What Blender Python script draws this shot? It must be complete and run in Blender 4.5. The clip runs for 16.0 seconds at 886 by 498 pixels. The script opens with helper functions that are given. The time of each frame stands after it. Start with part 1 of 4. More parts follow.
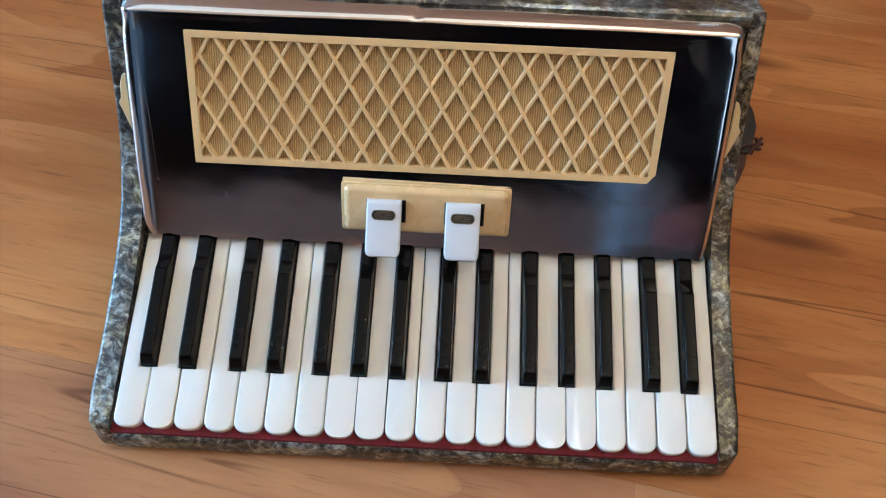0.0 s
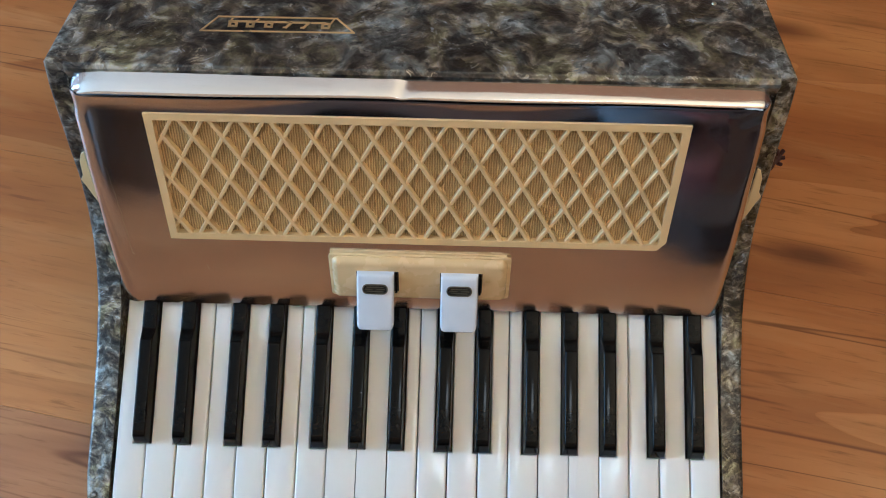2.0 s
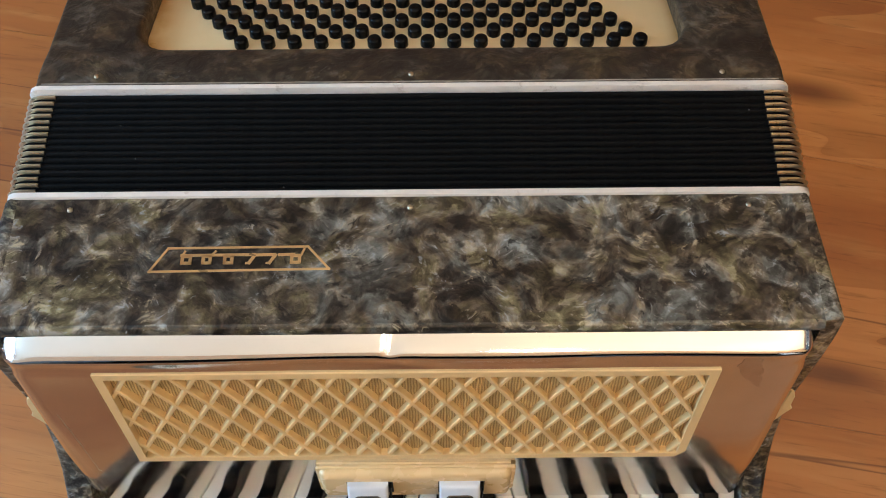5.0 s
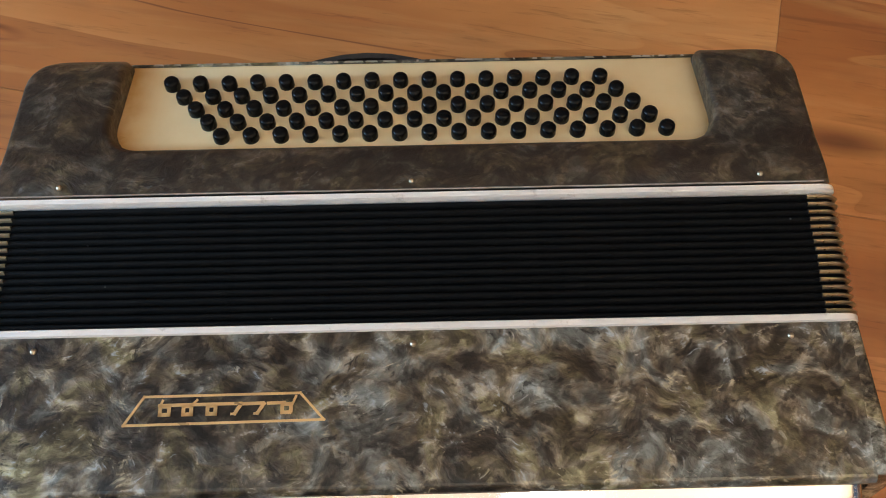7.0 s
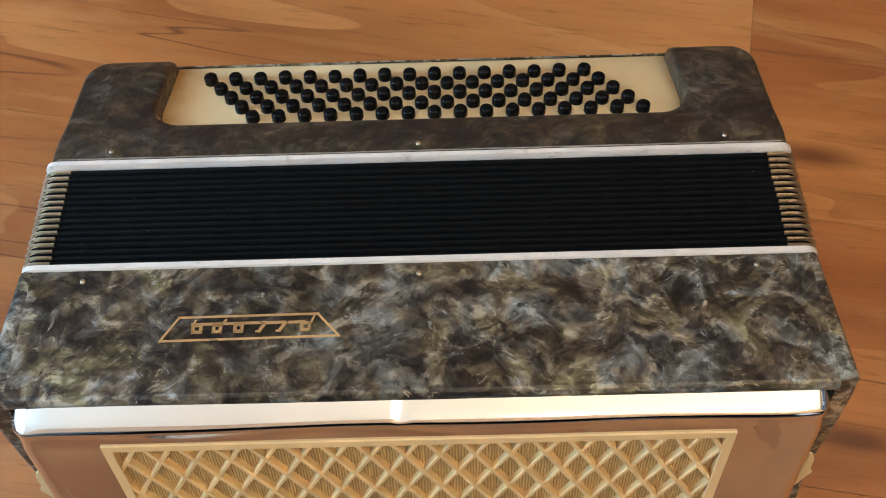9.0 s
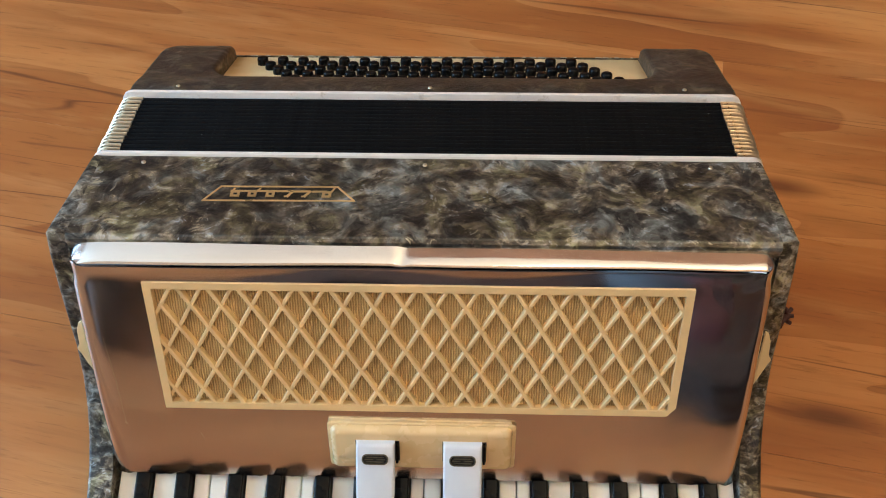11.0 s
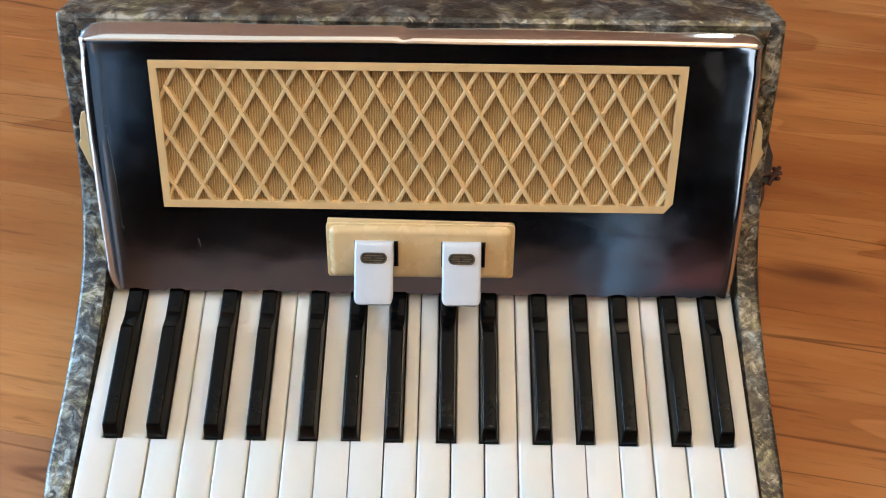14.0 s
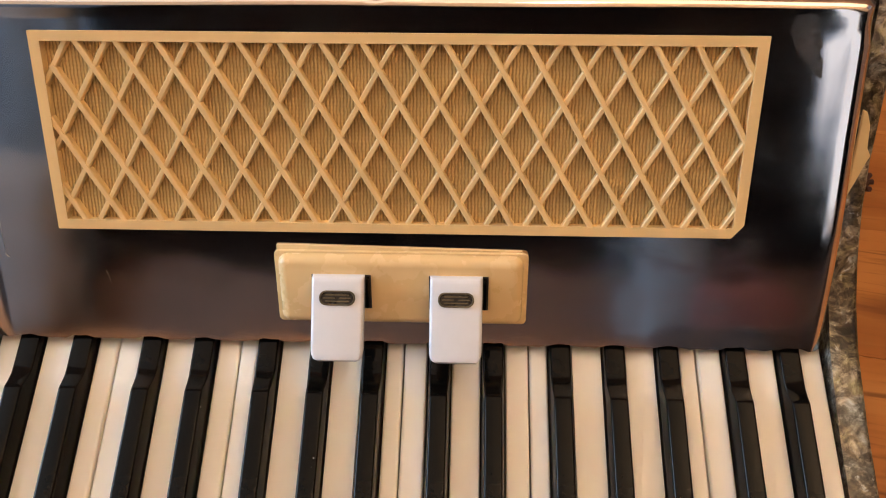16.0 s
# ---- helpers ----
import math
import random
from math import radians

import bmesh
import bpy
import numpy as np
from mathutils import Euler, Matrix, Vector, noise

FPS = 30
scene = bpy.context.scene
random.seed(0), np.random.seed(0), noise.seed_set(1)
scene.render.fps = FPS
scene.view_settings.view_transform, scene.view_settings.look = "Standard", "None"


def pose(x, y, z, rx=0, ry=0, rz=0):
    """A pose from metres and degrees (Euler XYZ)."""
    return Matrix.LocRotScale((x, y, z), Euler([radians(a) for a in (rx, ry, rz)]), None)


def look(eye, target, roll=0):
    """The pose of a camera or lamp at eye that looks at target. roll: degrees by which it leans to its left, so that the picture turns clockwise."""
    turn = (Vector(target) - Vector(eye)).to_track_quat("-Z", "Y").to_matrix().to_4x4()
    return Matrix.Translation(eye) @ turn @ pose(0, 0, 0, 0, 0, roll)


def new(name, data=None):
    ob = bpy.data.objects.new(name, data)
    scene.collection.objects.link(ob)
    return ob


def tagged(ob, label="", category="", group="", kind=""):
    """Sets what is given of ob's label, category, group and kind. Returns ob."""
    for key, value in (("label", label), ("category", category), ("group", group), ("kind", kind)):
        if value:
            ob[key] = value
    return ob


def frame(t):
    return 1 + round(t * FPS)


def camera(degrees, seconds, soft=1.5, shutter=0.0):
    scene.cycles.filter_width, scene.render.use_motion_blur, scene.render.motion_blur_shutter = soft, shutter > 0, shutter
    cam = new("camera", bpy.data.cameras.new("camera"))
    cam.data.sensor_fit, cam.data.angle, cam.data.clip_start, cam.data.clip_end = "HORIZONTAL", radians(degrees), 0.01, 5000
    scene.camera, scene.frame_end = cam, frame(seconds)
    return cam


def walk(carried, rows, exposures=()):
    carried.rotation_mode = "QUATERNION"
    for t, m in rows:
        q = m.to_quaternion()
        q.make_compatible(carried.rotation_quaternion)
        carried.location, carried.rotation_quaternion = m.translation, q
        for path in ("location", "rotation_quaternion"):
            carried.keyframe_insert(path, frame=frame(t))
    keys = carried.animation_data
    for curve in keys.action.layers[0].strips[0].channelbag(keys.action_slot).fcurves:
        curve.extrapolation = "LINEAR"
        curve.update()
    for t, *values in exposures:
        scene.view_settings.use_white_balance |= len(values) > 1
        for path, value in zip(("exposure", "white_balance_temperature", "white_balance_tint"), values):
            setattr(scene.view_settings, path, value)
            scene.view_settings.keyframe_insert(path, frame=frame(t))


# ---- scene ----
# ---------------------------------------------------------------- camera
cam = camera(53.6, 16.0, soft=1.05)
WALK = [
    (0, (0.0168, -0.2347, 0.5591), (0.0115, 0.0618, 0.1566), 1.99),
    (0.5, (0.0125, -0.2165, 0.5583), (0.0209, 0.0726, 0.1505), 2.84),
    (1, (0.0139, -0.1758, 0.5633), (0.0188, 0.0910, 0.1405), 2.30),
    (1.5, (0.0172, -0.1237, 0.5911), (0.0148, 0.1126, 0.1504), 1.32),
    (2, (0.0184, -0.0705, 0.6139), (0.0124, 0.1316, 0.1566), -0.05),
    (2.5, (0.0164, -0.0183, 0.6243), (0.0111, 0.1555, 0.1555), -0.62),
    (3, (0.0138, 0.0268, 0.6265), (0.0089, 0.1837, 0.1518), -0.86),
    (3.5, (0.0153, 0.0658, 0.6312), (0.0092, 0.2079, 0.1518), -1.87),
    (4, (0.0123, 0.0992, 0.6350), (0.0077, 0.2247, 0.1510), -1.86),
    (4.5, (0.0102, 0.1288, 0.6270), (0.0120, 0.2454, 0.1408), 0.69),
    (5, (0.0124, 0.1607, 0.6259), (0.0143, 0.2666, 0.1373), 0.51),
    (5.2, (0.0140, 0.1761, 0.6246), (0.0158, 0.2751, 0.1345), 0.34),
    (7.3, (0.0097, 0.2612, 0.5950), (0.0123, 0.3299, 0.0997), 0.94),
    (7.5, (0.0098, 0.2601, 0.5953), (0.0113, 0.3268, 0.0998), 0.15),
    (8, (0.0098, 0.2360, 0.6062), (0.0074, 0.3227, 0.1138), -2.80),
    (8.5, (0.0108, 0.2001, 0.6233), (0.0057, 0.3187, 0.1376), -3.92),
    (9, (0.0145, 0.1543, 0.6263), (0.0096, 0.3029, 0.1489), -3.29),
    (9.5, (0.0133, 0.1048, 0.6234), (0.0100, 0.2849, 0.1569), -1.70),
    (9.7, (0.0125, 0.0814, 0.6214), (0.0102, 0.2763, 0.1610), -1.09),
    (11.8, (0.0304, -0.1184, 0.5878), (0.0102, 0.1838, 0.1900), -2.04),
    (12, (0.0269, -0.1305, 0.5763), (0.0085, 0.1756, 0.1814), -1.70),
    (12.5, (0.0134, -0.1567, 0.5599), (0.0042, 0.1552, 0.1692), -0.11),
    (13, (0.0209, -0.1854, 0.5396), (0.0104, 0.1334, 0.1546), -0.24),
    (13.5, (0.0153, -0.1997, 0.5204), (0.0085, 0.1225, 0.1381), 0.11),
    (14, (0.0149, -0.2129, 0.5015), (0.0116, 0.1158, 0.1247), 0.39),
    (14.5, (0.0130, -0.2000, 0.4761), (0.0118, 0.1341, 0.1041), 0.57),
    (15, (0.0170, -0.1641, 0.4520), (0.0158, 0.1719, 0.0817), 0.52),
    (15.5, (0.0260, -0.1346, 0.4294), (0.0137, 0.1988, 0.0569), -0.66),
    (16, (0.0285, -0.1118, 0.4080), (0.0131, 0.2184, 0.0329), -1.09),
]
EXPOSURES = [(0, -1.01, 4750, 4), (1.5, -1.23, 4750, 3), (3.5, -1.33, 5250, 8), (5, -1.13, 5400, 6), (7.5, -1.08, 5300, 5), (9, -0.99, 5250, 4), (12, -0.95, 5420, 6), (14.5, -0.90, 5150, 5), (16, -0.95, 6500, 18)]
walk(cam, [(t, look(eye, aim, roll)) for t, eye, aim, roll in WALK], EXPOSURES)

# ---------------------------------------------------------------- light
world = bpy.data.worlds.new("world")
scene.world = world
world.use_nodes = True
sky = world.node_tree.nodes.new("ShaderNodeTexSky")
sky.sky_type, sky.sun_disc = "NISHITA", False
sky.sun_elevation, sky.sun_rotation = radians(35), radians(200)
world.node_tree.links.new(sky.outputs[0], world.node_tree.nodes["Background"].inputs[0])
world.node_tree.nodes["Background"].inputs[1].default_value = 0.1


def area(name, eye, aim, sx, sy, watts, colour):
    lamp = bpy.data.lights.new(name, "AREA")
    lamp.shape, lamp.size, lamp.size_y, lamp.energy, lamp.color = "RECTANGLE", sx, sy, watts, colour
    ob = new(name, lamp)
    ob.matrix_world = look(eye, aim)
    return ob


# daylight in the west window, added lamps in two more openings, the small wall lamp
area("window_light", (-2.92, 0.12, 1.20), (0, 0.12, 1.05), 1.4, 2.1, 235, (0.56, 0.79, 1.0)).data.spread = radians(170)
# added warm fill, turned up so that it bounces off the ceiling
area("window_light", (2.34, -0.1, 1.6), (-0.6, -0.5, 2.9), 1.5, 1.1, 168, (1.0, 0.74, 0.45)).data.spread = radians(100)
# small added lamp that gives the highlight on the cover's right end
area("window_light", (0.95, -1.07, 0.60), (0.95, 0, 0.60), 0.26, 0.52, 0.7, (1.0, 0.97, 0.92))
area("lamp_light", (0.450, 0.932, 0.838), (0.155, 0.25, 0.2), 0.04, 0.04, 0.2, (1.0, 0.95, 0.86))
ceiling_glow = area("lamp_light", (0.33, -0.58, 2.452), (0.33, -0.58, 0.0), 0.26, 0.26, 4.0, (1.0, 0.93, 0.80))
ceiling_glow.data.shape = "DISK"


# ---------------------------------------------------------------- materials
def material(name, rough=0.5, metal=0.0, colour=(0.5, 0.5, 0.5)):
    m = bpy.data.materials.new(name)
    m.use_nodes = True
    b = m.node_tree.nodes["Principled BSDF"]
    b.inputs["Base Color"].default_value = (*colour, 1)
    b.inputs["Roughness"].default_value = rough
    b.inputs["Metallic"].default_value = metal
    return m


def node(m, kind, **given):
    n = m.node_tree.nodes.new(kind)
    for key, value in given.items():
        n.inputs[key.replace("_", " ")].default_value = value
    return n


def link(m, a, b):
    m.node_tree.links.new(a, b)


def bsdf(m):
    return m.node_tree.nodes["Principled BSDF"]


def coords(m, scale=(1, 1, 1), turn=(0, 0, 0), space="Object"):
    tc = node(m, "ShaderNodeTexCoord")
    mp = node(m, "ShaderNodeMapping", Scale=scale, Rotation=[radians(a) for a in turn])
    link(m, tc.outputs[space], mp.inputs[0])
    return mp.outputs[0]


def noise_tex(m, vec, scale, detail=4.0, rough=0.55, distortion=0.0):
    n = node(m, "ShaderNodeTexNoise", Scale=scale, Detail=detail, Roughness=rough, Distortion=distortion)
    link(m, vec, n.inputs["Vector"])
    return n.outputs["Fac"]


def ramp(m, fac, stops):
    r = node(m, "ShaderNodeValToRGB")
    el = r.color_ramp.elements
    while len(el) < len(stops):
        el.new(0.5)
    for e, (p, c) in zip(el, stops):
        e.position, e.color = p, (*c, 1) if len(c) == 3 else c
    link(m, fac, r.inputs[0])
    return r.outputs[0]


def grey(v):
    return (v, v, v)


def mix(m, fac, a, b, kind="MIX"):
    x = node(m, "ShaderNodeMix")
    x.data_type, x.blend_type = "RGBA", kind
    for value, slot in ((fac, 0), (a, 6), (b, 7)):
        if hasattr(value, "links"):
            link(m, value, x.inputs[slot])
        else:
            x.inputs[slot].default_value = value if slot == 0 else (*value, 1)
    return x.outputs[2]


def bump(m, height, strength, distance):
    b = node(m, "ShaderNodeBump", Strength=strength, Distance=distance)
    link(m, height, b.inputs["Height"])
    link(m, b.outputs[0], bsdf(m).inputs["Normal"])


def pearl(name, gain, size=1.0, glint=1.0, even=0.0):
    """Smoky grey-brown pearl celluloid: soft clouds, brushed strokes and pale flecks under a clear gloss."""
    m = material(name, 0.42, 0.30)
    v = coords(m)
    warp = node(m, "ShaderNodeTexNoise", Scale=30.0, Detail=3.0)
    link(m, v, warp.inputs["Vector"])
    add = node(m, "ShaderNodeVectorMath")
    add.operation = "MULTIPLY_ADD"
    link(m, warp.outputs["Color"], add.inputs[0])
    add.inputs[1].default_value = (0.020, 0.020, 0.020)
    link(m, v, add.inputs[2])
    w = add.outputs[0]

    def brushed(turn, scale):
        turned = node(m, "ShaderNodeMapping", Rotation=(0, 0, radians(turn)))
        link(m, w, turned.inputs[0])
        mp = node(m, "ShaderNodeMapping", Scale=(0.60, 1.25, 1.0))
        link(m, turned.outputs[0], mp.inputs[0])
        return noise_tex(m, mp.outputs[0], scale * size, 5.0, 0.58, 1.1)

    where = ramp(m, noise_tex(m, v, 24.0 * size, 2.0), [(0.44, grey(0)), (0.56, grey(1))])
    cloud = noise_tex(m, w, 42.0 * size, 5.0, 0.58, 1.3)
    broad = noise_tex(m, v, 17.0 * size, 3.0, 0.5, 0.6)
    stroke = mix(m, where, brushed(28, 75.0), brushed(-38, 75.0))
    fine = mix(m, where, brushed(40, 240.0), brushed(-25, 240.0))
    jitter = node(m, "ShaderNodeTexNoise", Scale=150.0, Detail=4.0, Roughness=0.6)
    link(m, v, jitter.inputs["Vector"])
    shift = node(m, "ShaderNodeVectorMath")
    shift.operation = "MULTIPLY_ADD"
    link(m, jitter.outputs["Color"], shift.inputs[0])
    shift.inputs[1].default_value = (0.012, 0.012, 0.012)
    link(m, w, shift.inputs[2])
    flat = node(m, "ShaderNodeMapping", Scale=(0.75, 1.25, 1.0), Rotation=(0, 0, radians(25)))
    link(m, shift.outputs[0], flat.inputs[0])
    flake = node(m, "ShaderNodeTexVoronoi", Scale=150.0 * size)
    flake.feature = "SMOOTH_F1"
    flake.inputs["Smoothness"].default_value = 0.45
    link(m, flat.outputs[0], flake.inputs["Vector"])
    shade = node(m, "ShaderNodeSeparateColor")
    link(m, flake.outputs["Color"], shade.inputs[0])
    value = mix(m, 0.09, mix(m, 0.09, mix(m, 0.22, mix(m, 0.34, cloud, broad), stroke), fine), shade.outputs[0])
    shades = [(0.375, (0.006, 0.005, 0.004)), (0.435, (0.028, 0.023, 0.018)), (0.488, (0.085, 0.073, 0.055)), (0.540, (0.200, 0.183, 0.145)), (0.62, (0.48, 0.47, 0.41))]
    c = ramp(m, value, [(p, tuple(k * g for k, g in zip(t, gain))) for p, t in shades])
    hue = noise_tex(m, w, 52.0, 3.0, 0.6, 0.6)
    c = mix(m, 0.9, c, ramp(m, hue, [(0.40, (0.74, 0.87, 1.0)), (0.47, (0.93, 0.95, 0.95)), (0.53, (1.0, 0.92, 0.80)), (0.61, (0.96, 0.93, 0.60))]), "MULTIPLY")
    fleck = ramp(m, mix(m, 0.45, fine, cloud), [(0.565, grey(0)), (0.64, grey(0.7 * glint))])
    tone = ramp(m, noise_tex(m, v, 90.0, 2.0), [(0.40, (0.42, 0.50, 0.58)), (0.50, (0.50, 0.49, 0.45)), (0.60, (0.56, 0.50, 0.32))])
    c = mix(m, fleck, c, tone)
    pits = ramp(m, mix(m, 0.5, fine, stroke), [(0.375, grey(0.8)), (0.43, grey(0))])
    c = mix(m, pits, c, (0.010, 0.009, 0.008))
    if even:
        c = mix(m, even, c, (0.062, 0.050, 0.038))
    link(m, c, bsdf(m).inputs["Base Color"])
    bump(m, mix(m, 0.4, stroke, fine), 0.45, 0.003)
    b = bsdf(m)
    ripple = node(m, "ShaderNodeBump", Strength=0.04 + 0.8 * even, Distance=0.002)
    link(m, mix(m, 0.3, stroke, fine), ripple.inputs["Height"])
    link(m, ripple.outputs[0], b.inputs["Coat Normal"])
    b.inputs["Coat Weight"].default_value = 0.8
    b.inputs["Coat Roughness"].default_value = 0.11
    b.inputs["Specular IOR Level"].default_value = 0.3
    return m


def wood(name, lift, grey_in):
    """Honey brown laminate boards with flowing grain and thin dark lines along each board."""
    m = material(name, 0.38)
    tc = node(m, "ShaderNodeTexCoord")
    info = node(m, "ShaderNodeObjectInfo")
    off = node(m, "ShaderNodeVectorMath")
    off.operation = "MULTIPLY_ADD"
    comb = node(m, "ShaderNodeCombineXYZ")
    for k in range(3):
        link(m, info.outputs["Random"], comb.inputs[k])
    link(m, comb.outputs[0], off.inputs[0])
    off.inputs[1].default_value = (31.0, 17.0, 9.0)
    link(m, tc.outputs["Object"], off.inputs[2])
    base = off.outputs[0]

    def stretched(sx, sy, turn=0.0):
        mp = node(m, "ShaderNodeMapping", Scale=(sx, sy, 1), Rotation=(0, 0, radians(turn)))
        link(m, base, mp.inputs[0])
        return mp.outputs[0]

    def rings(vec, count):
        """Growth bands: each one fades from dark to pale and breaks off sharply at the next."""
        many = node(m, "ShaderNodeMath")
        many.operation = "MULTIPLY"
        link(m, noise_tex(m, vec, 1.0, 3.0, 0.45, 0.5), many.inputs[0])
        many.inputs[1].default_value = count
        part_of = node(m, "ShaderNodeMath")
        part_of.operation = "FRACT"
        link(m, many.outputs[0], part_of.inputs[0])
        return part_of.outputs[0]

    flame = rings(stretched(1.0, 6.0, 3), 7.0)
    broad = noise_tex(m, stretched(1.5, 8.0, 4), 1.0, 4.0, 0.5, 0.7)
    patch = noise_tex(m, stretched(2.6, 10.0, 5), 1.0, 3.0, 0.5, 0.6)
    crack = noise_tex(m, stretched(1.0, 20.0, -3), 1.0, 2.0, 0.5, 0.5)
    some = noise_tex(m, stretched(3.4, 15.0), 1.0, 2.0, 0.5)
    pale = noise_tex(m, stretched(5.0, 40.0, 4), 1.0, 4.0, 0.6, 0.6)
    pores = noise_tex(m, stretched(26.0, 330.0), 1.0, 3.0, 0.6, 0.2)
    grain = noise_tex(m, stretched(9.0, 120.0), 1.0, 5.0, 0.65, 0.4)
    tones = [(0.30, (0.290, 0.099, 0.023)), (0.45, (0.375, 0.142, 0.035)), (0.56, (0.440, 0.181, 0.048)), (0.70, (0.515, 0.236, 0.070))]
    c = ramp(m, broad, [(p, tuple(lift * ((1 - grey_in) * k + grey_in * sum(t) / 3) for k in t)) for p, t in tones])
    dusky = ramp(m, flame, [(0.0, grey(0.46)), (0.05, grey(0.37)), (0.35, grey(0.15)), (0.75, grey(0.0))])
    dusky = mix(m, 1.0, dusky, ramp(m, patch, [(0.38, grey(1)), (0.60, grey(0.15))]), "MULTIPLY")
    c = mix(m, dusky, c, (0.185, 0.062, 0.019))
    c = mix(m, ramp(m, flame, [(0.70, grey(0)), (0.985, grey(0.28)), (1.0, grey(0.0))]), c, (0.59, 0.310, 0.108))
    c = mix(m, ramp(m, pale, [(0.52, grey(0)), (0.72, grey(0.40))]), c, (0.57, 0.300, 0.105))
    c = mix(m, ramp(m, grain, [(0.30, grey(0.24)), (0.50, grey(0))]), c, (0.190, 0.068, 0.022))
    lines = ramp(m, crack, [(0.490, grey(0)), (0.498, grey(0.72)), (0.502, grey(0.72)), (0.510, grey(0))])
    lines = mix(m, 1.0, lines, ramp(m, some, [(0.50, grey(0)), (0.60, grey(1))]), "MULTIPLY")
    c = mix(m, lines, c, (0.090, 0.028, 0.010))
    knot = node(m, "ShaderNodeTexVoronoi", Scale=1.0)
    link(m, stretched(2.4, 9.0), knot.inputs["Vector"])
    rare = node(m, "ShaderNodeSeparateColor")
    link(m, knot.outputs["Color"], rare.inputs[0])
    spot = mix(m, 1.0, ramp(m, knot.outputs["Distance"], [(0.03, grey(0.80)), (0.12, grey(0))]), ramp(m, rare.outputs[1], [(0.60, grey(0)), (0.64, grey(1))]), "MULTIPLY")
    c = mix(m, spot, c, (0.115, 0.036, 0.013))
    c = mix(m, ramp(m, pores, [(0.28, grey(0.42)), (0.42, grey(0))]), c, (0.13, 0.045, 0.015))
    link(m, c, bsdf(m).inputs["Base Color"])
    link(m, ramp(m, grain, [(0.3, grey(0.46)), (0.7, grey(0.34))]), bsdf(m).inputs["Roughness"])
    bump(m, grain, 0.10, 0.0006)
    bsdf(m).inputs["Specular IOR Level"].default_value = 0.3
    return m


def stained(name, rough, lo, hi, scale, relief=0.0, metal=0.0):
    """A plain surface with faint uneven colour and gloss."""
    m = material(name, rough, metal)
    v = coords(m)
    n = noise_tex(m, v, scale, 5.0, 0.6)
    link(m, ramp(m, n, [(0.3, lo), (0.7, hi)]), bsdf(m).inputs["Base Color"])
    link(m, ramp(m, noise_tex(m, v, scale * 3.1, 4.0), [(0.3, grey(rough * 0.75)), (0.75, grey(min(1, rough * 1.35)))]), bsdf(m).inputs["Roughness"])
    if relief:
        bump(m, noise_tex(m, v, scale * 6, 3.0), relief, 0.0008)
    return m


def chrome(name, rough=0.10):
    m = material(name, rough, 1.0, (0.74, 0.70, 0.67))
    v = coords(m)
    smear = noise_tex(m, coords(m, (1, 1, 2.5)), 16.0, 5.0, 0.6, 0.4)
    link(m, ramp(m, smear, [(0.32, grey(rough * 0.7)), (0.60, grey(rough * 1.2)), (0.78, grey(rough * 2.6))]), bsdf(m).inputs["Roughness"])
    link(m, ramp(m, noise_tex(m, v, 9.0, 3.0), [(0.3, (0.73, 0.71, 0.69)), (0.7, (0.80, 0.78, 0.76))]), bsdf(m).inputs["Base Color"])
    bump(m, noise_tex(m, v, 14.0, 2.0), 0.16, 0.004)
    return m


def cloth_weave():
    """Brown-gold coarse woven cloth."""
    m = material("woven_cloth", 0.9)
    v = coords(m)
    w1 = node(m, "ShaderNodeTexWave", Scale=210.0, Distortion=2.2, Detail=2.0)
    w1.bands_direction = "X"
    w2 = node(m, "ShaderNodeTexWave", Scale=175.0, Distortion=2.2, Detail=2.0)
    w2.bands_direction = "Y"
    link(m, v, w1.inputs["Vector"])
    link(m, v, w2.inputs["Vector"])
    c = mix(m, 0.45, w1.outputs["Color"], w2.outputs["Color"], "MULTIPLY")
    base = ramp(m, noise_tex(m, v, 60.0, 4.0), [(0.3, (0.56, 0.385, 0.16)), (0.7, (0.68, 0.50, 0.23))])
    link(m, mix(m, ramp(m, c, [(0.0, grey(0.72)), (0.45, grey(0))]), base, (0.24, 0.15, 0.055)), bsdf(m).inputs["Base Color"])
    bump(m, c, 0.6, 0.0006)
    return m


def specks(m, scale, share, size):
    """Rare small dots, as of dust."""
    cells = node(m, "ShaderNodeTexVoronoi", Scale=scale)
    link(m, node(m, "ShaderNodeNewGeometry").outputs["Position"], cells.inputs["Vector"])
    rare = node(m, "ShaderNodeSeparateColor")
    link(m, cells.outputs["Color"], rare.inputs[0])
    return mix(m, 1.0, ramp(m, cells.outputs["Distance"], [(size * 0.5, grey(1)), (size, grey(0))]), ramp(m, rare.outputs[0], [(1 - share, grey(0)), (1 - share + 0.02, grey(1))]), "MULTIPLY")


def over(m, fac, colour):
    """Lays a colour over the base colour."""
    base = bsdf(m).inputs["Base Color"].links[0].from_socket
    link(m, mix(m, fac, base, colour), bsdf(m).inputs["Base Color"])


PEARL = pearl("pearl_celluloid", (1, 1, 1))
FINE_PEARL = pearl("fine_pearl_celluloid", (1.1, 1.1, 1.1), 2.1)
DARK_PEARL = pearl("dark_pearl_celluloid", (0.55, 0.48, 0.40), 1.2, 0.3, 0.45)
bsdf(FINE_PEARL).inputs["Coat Weight"].default_value = 0.45
bsdf(DARK_PEARL).inputs["Coat Weight"].default_value = 0.45
bsdf(DARK_PEARL).inputs["Coat Roughness"].default_value = 0.16
WOOD = wood("laminate", 1.0, 0.0)
PALE_WOOD = wood("pale_laminate", 0.98, 0.20)
JOINT = material("board_joint", 0.8, 0, (0.12, 0.045, 0.018))
IVORY = stained("ivory_plastic", 0.44, (0.72, 0.50, 0.222), (0.77, 0.555, 0.27), 30.0, 0.03)
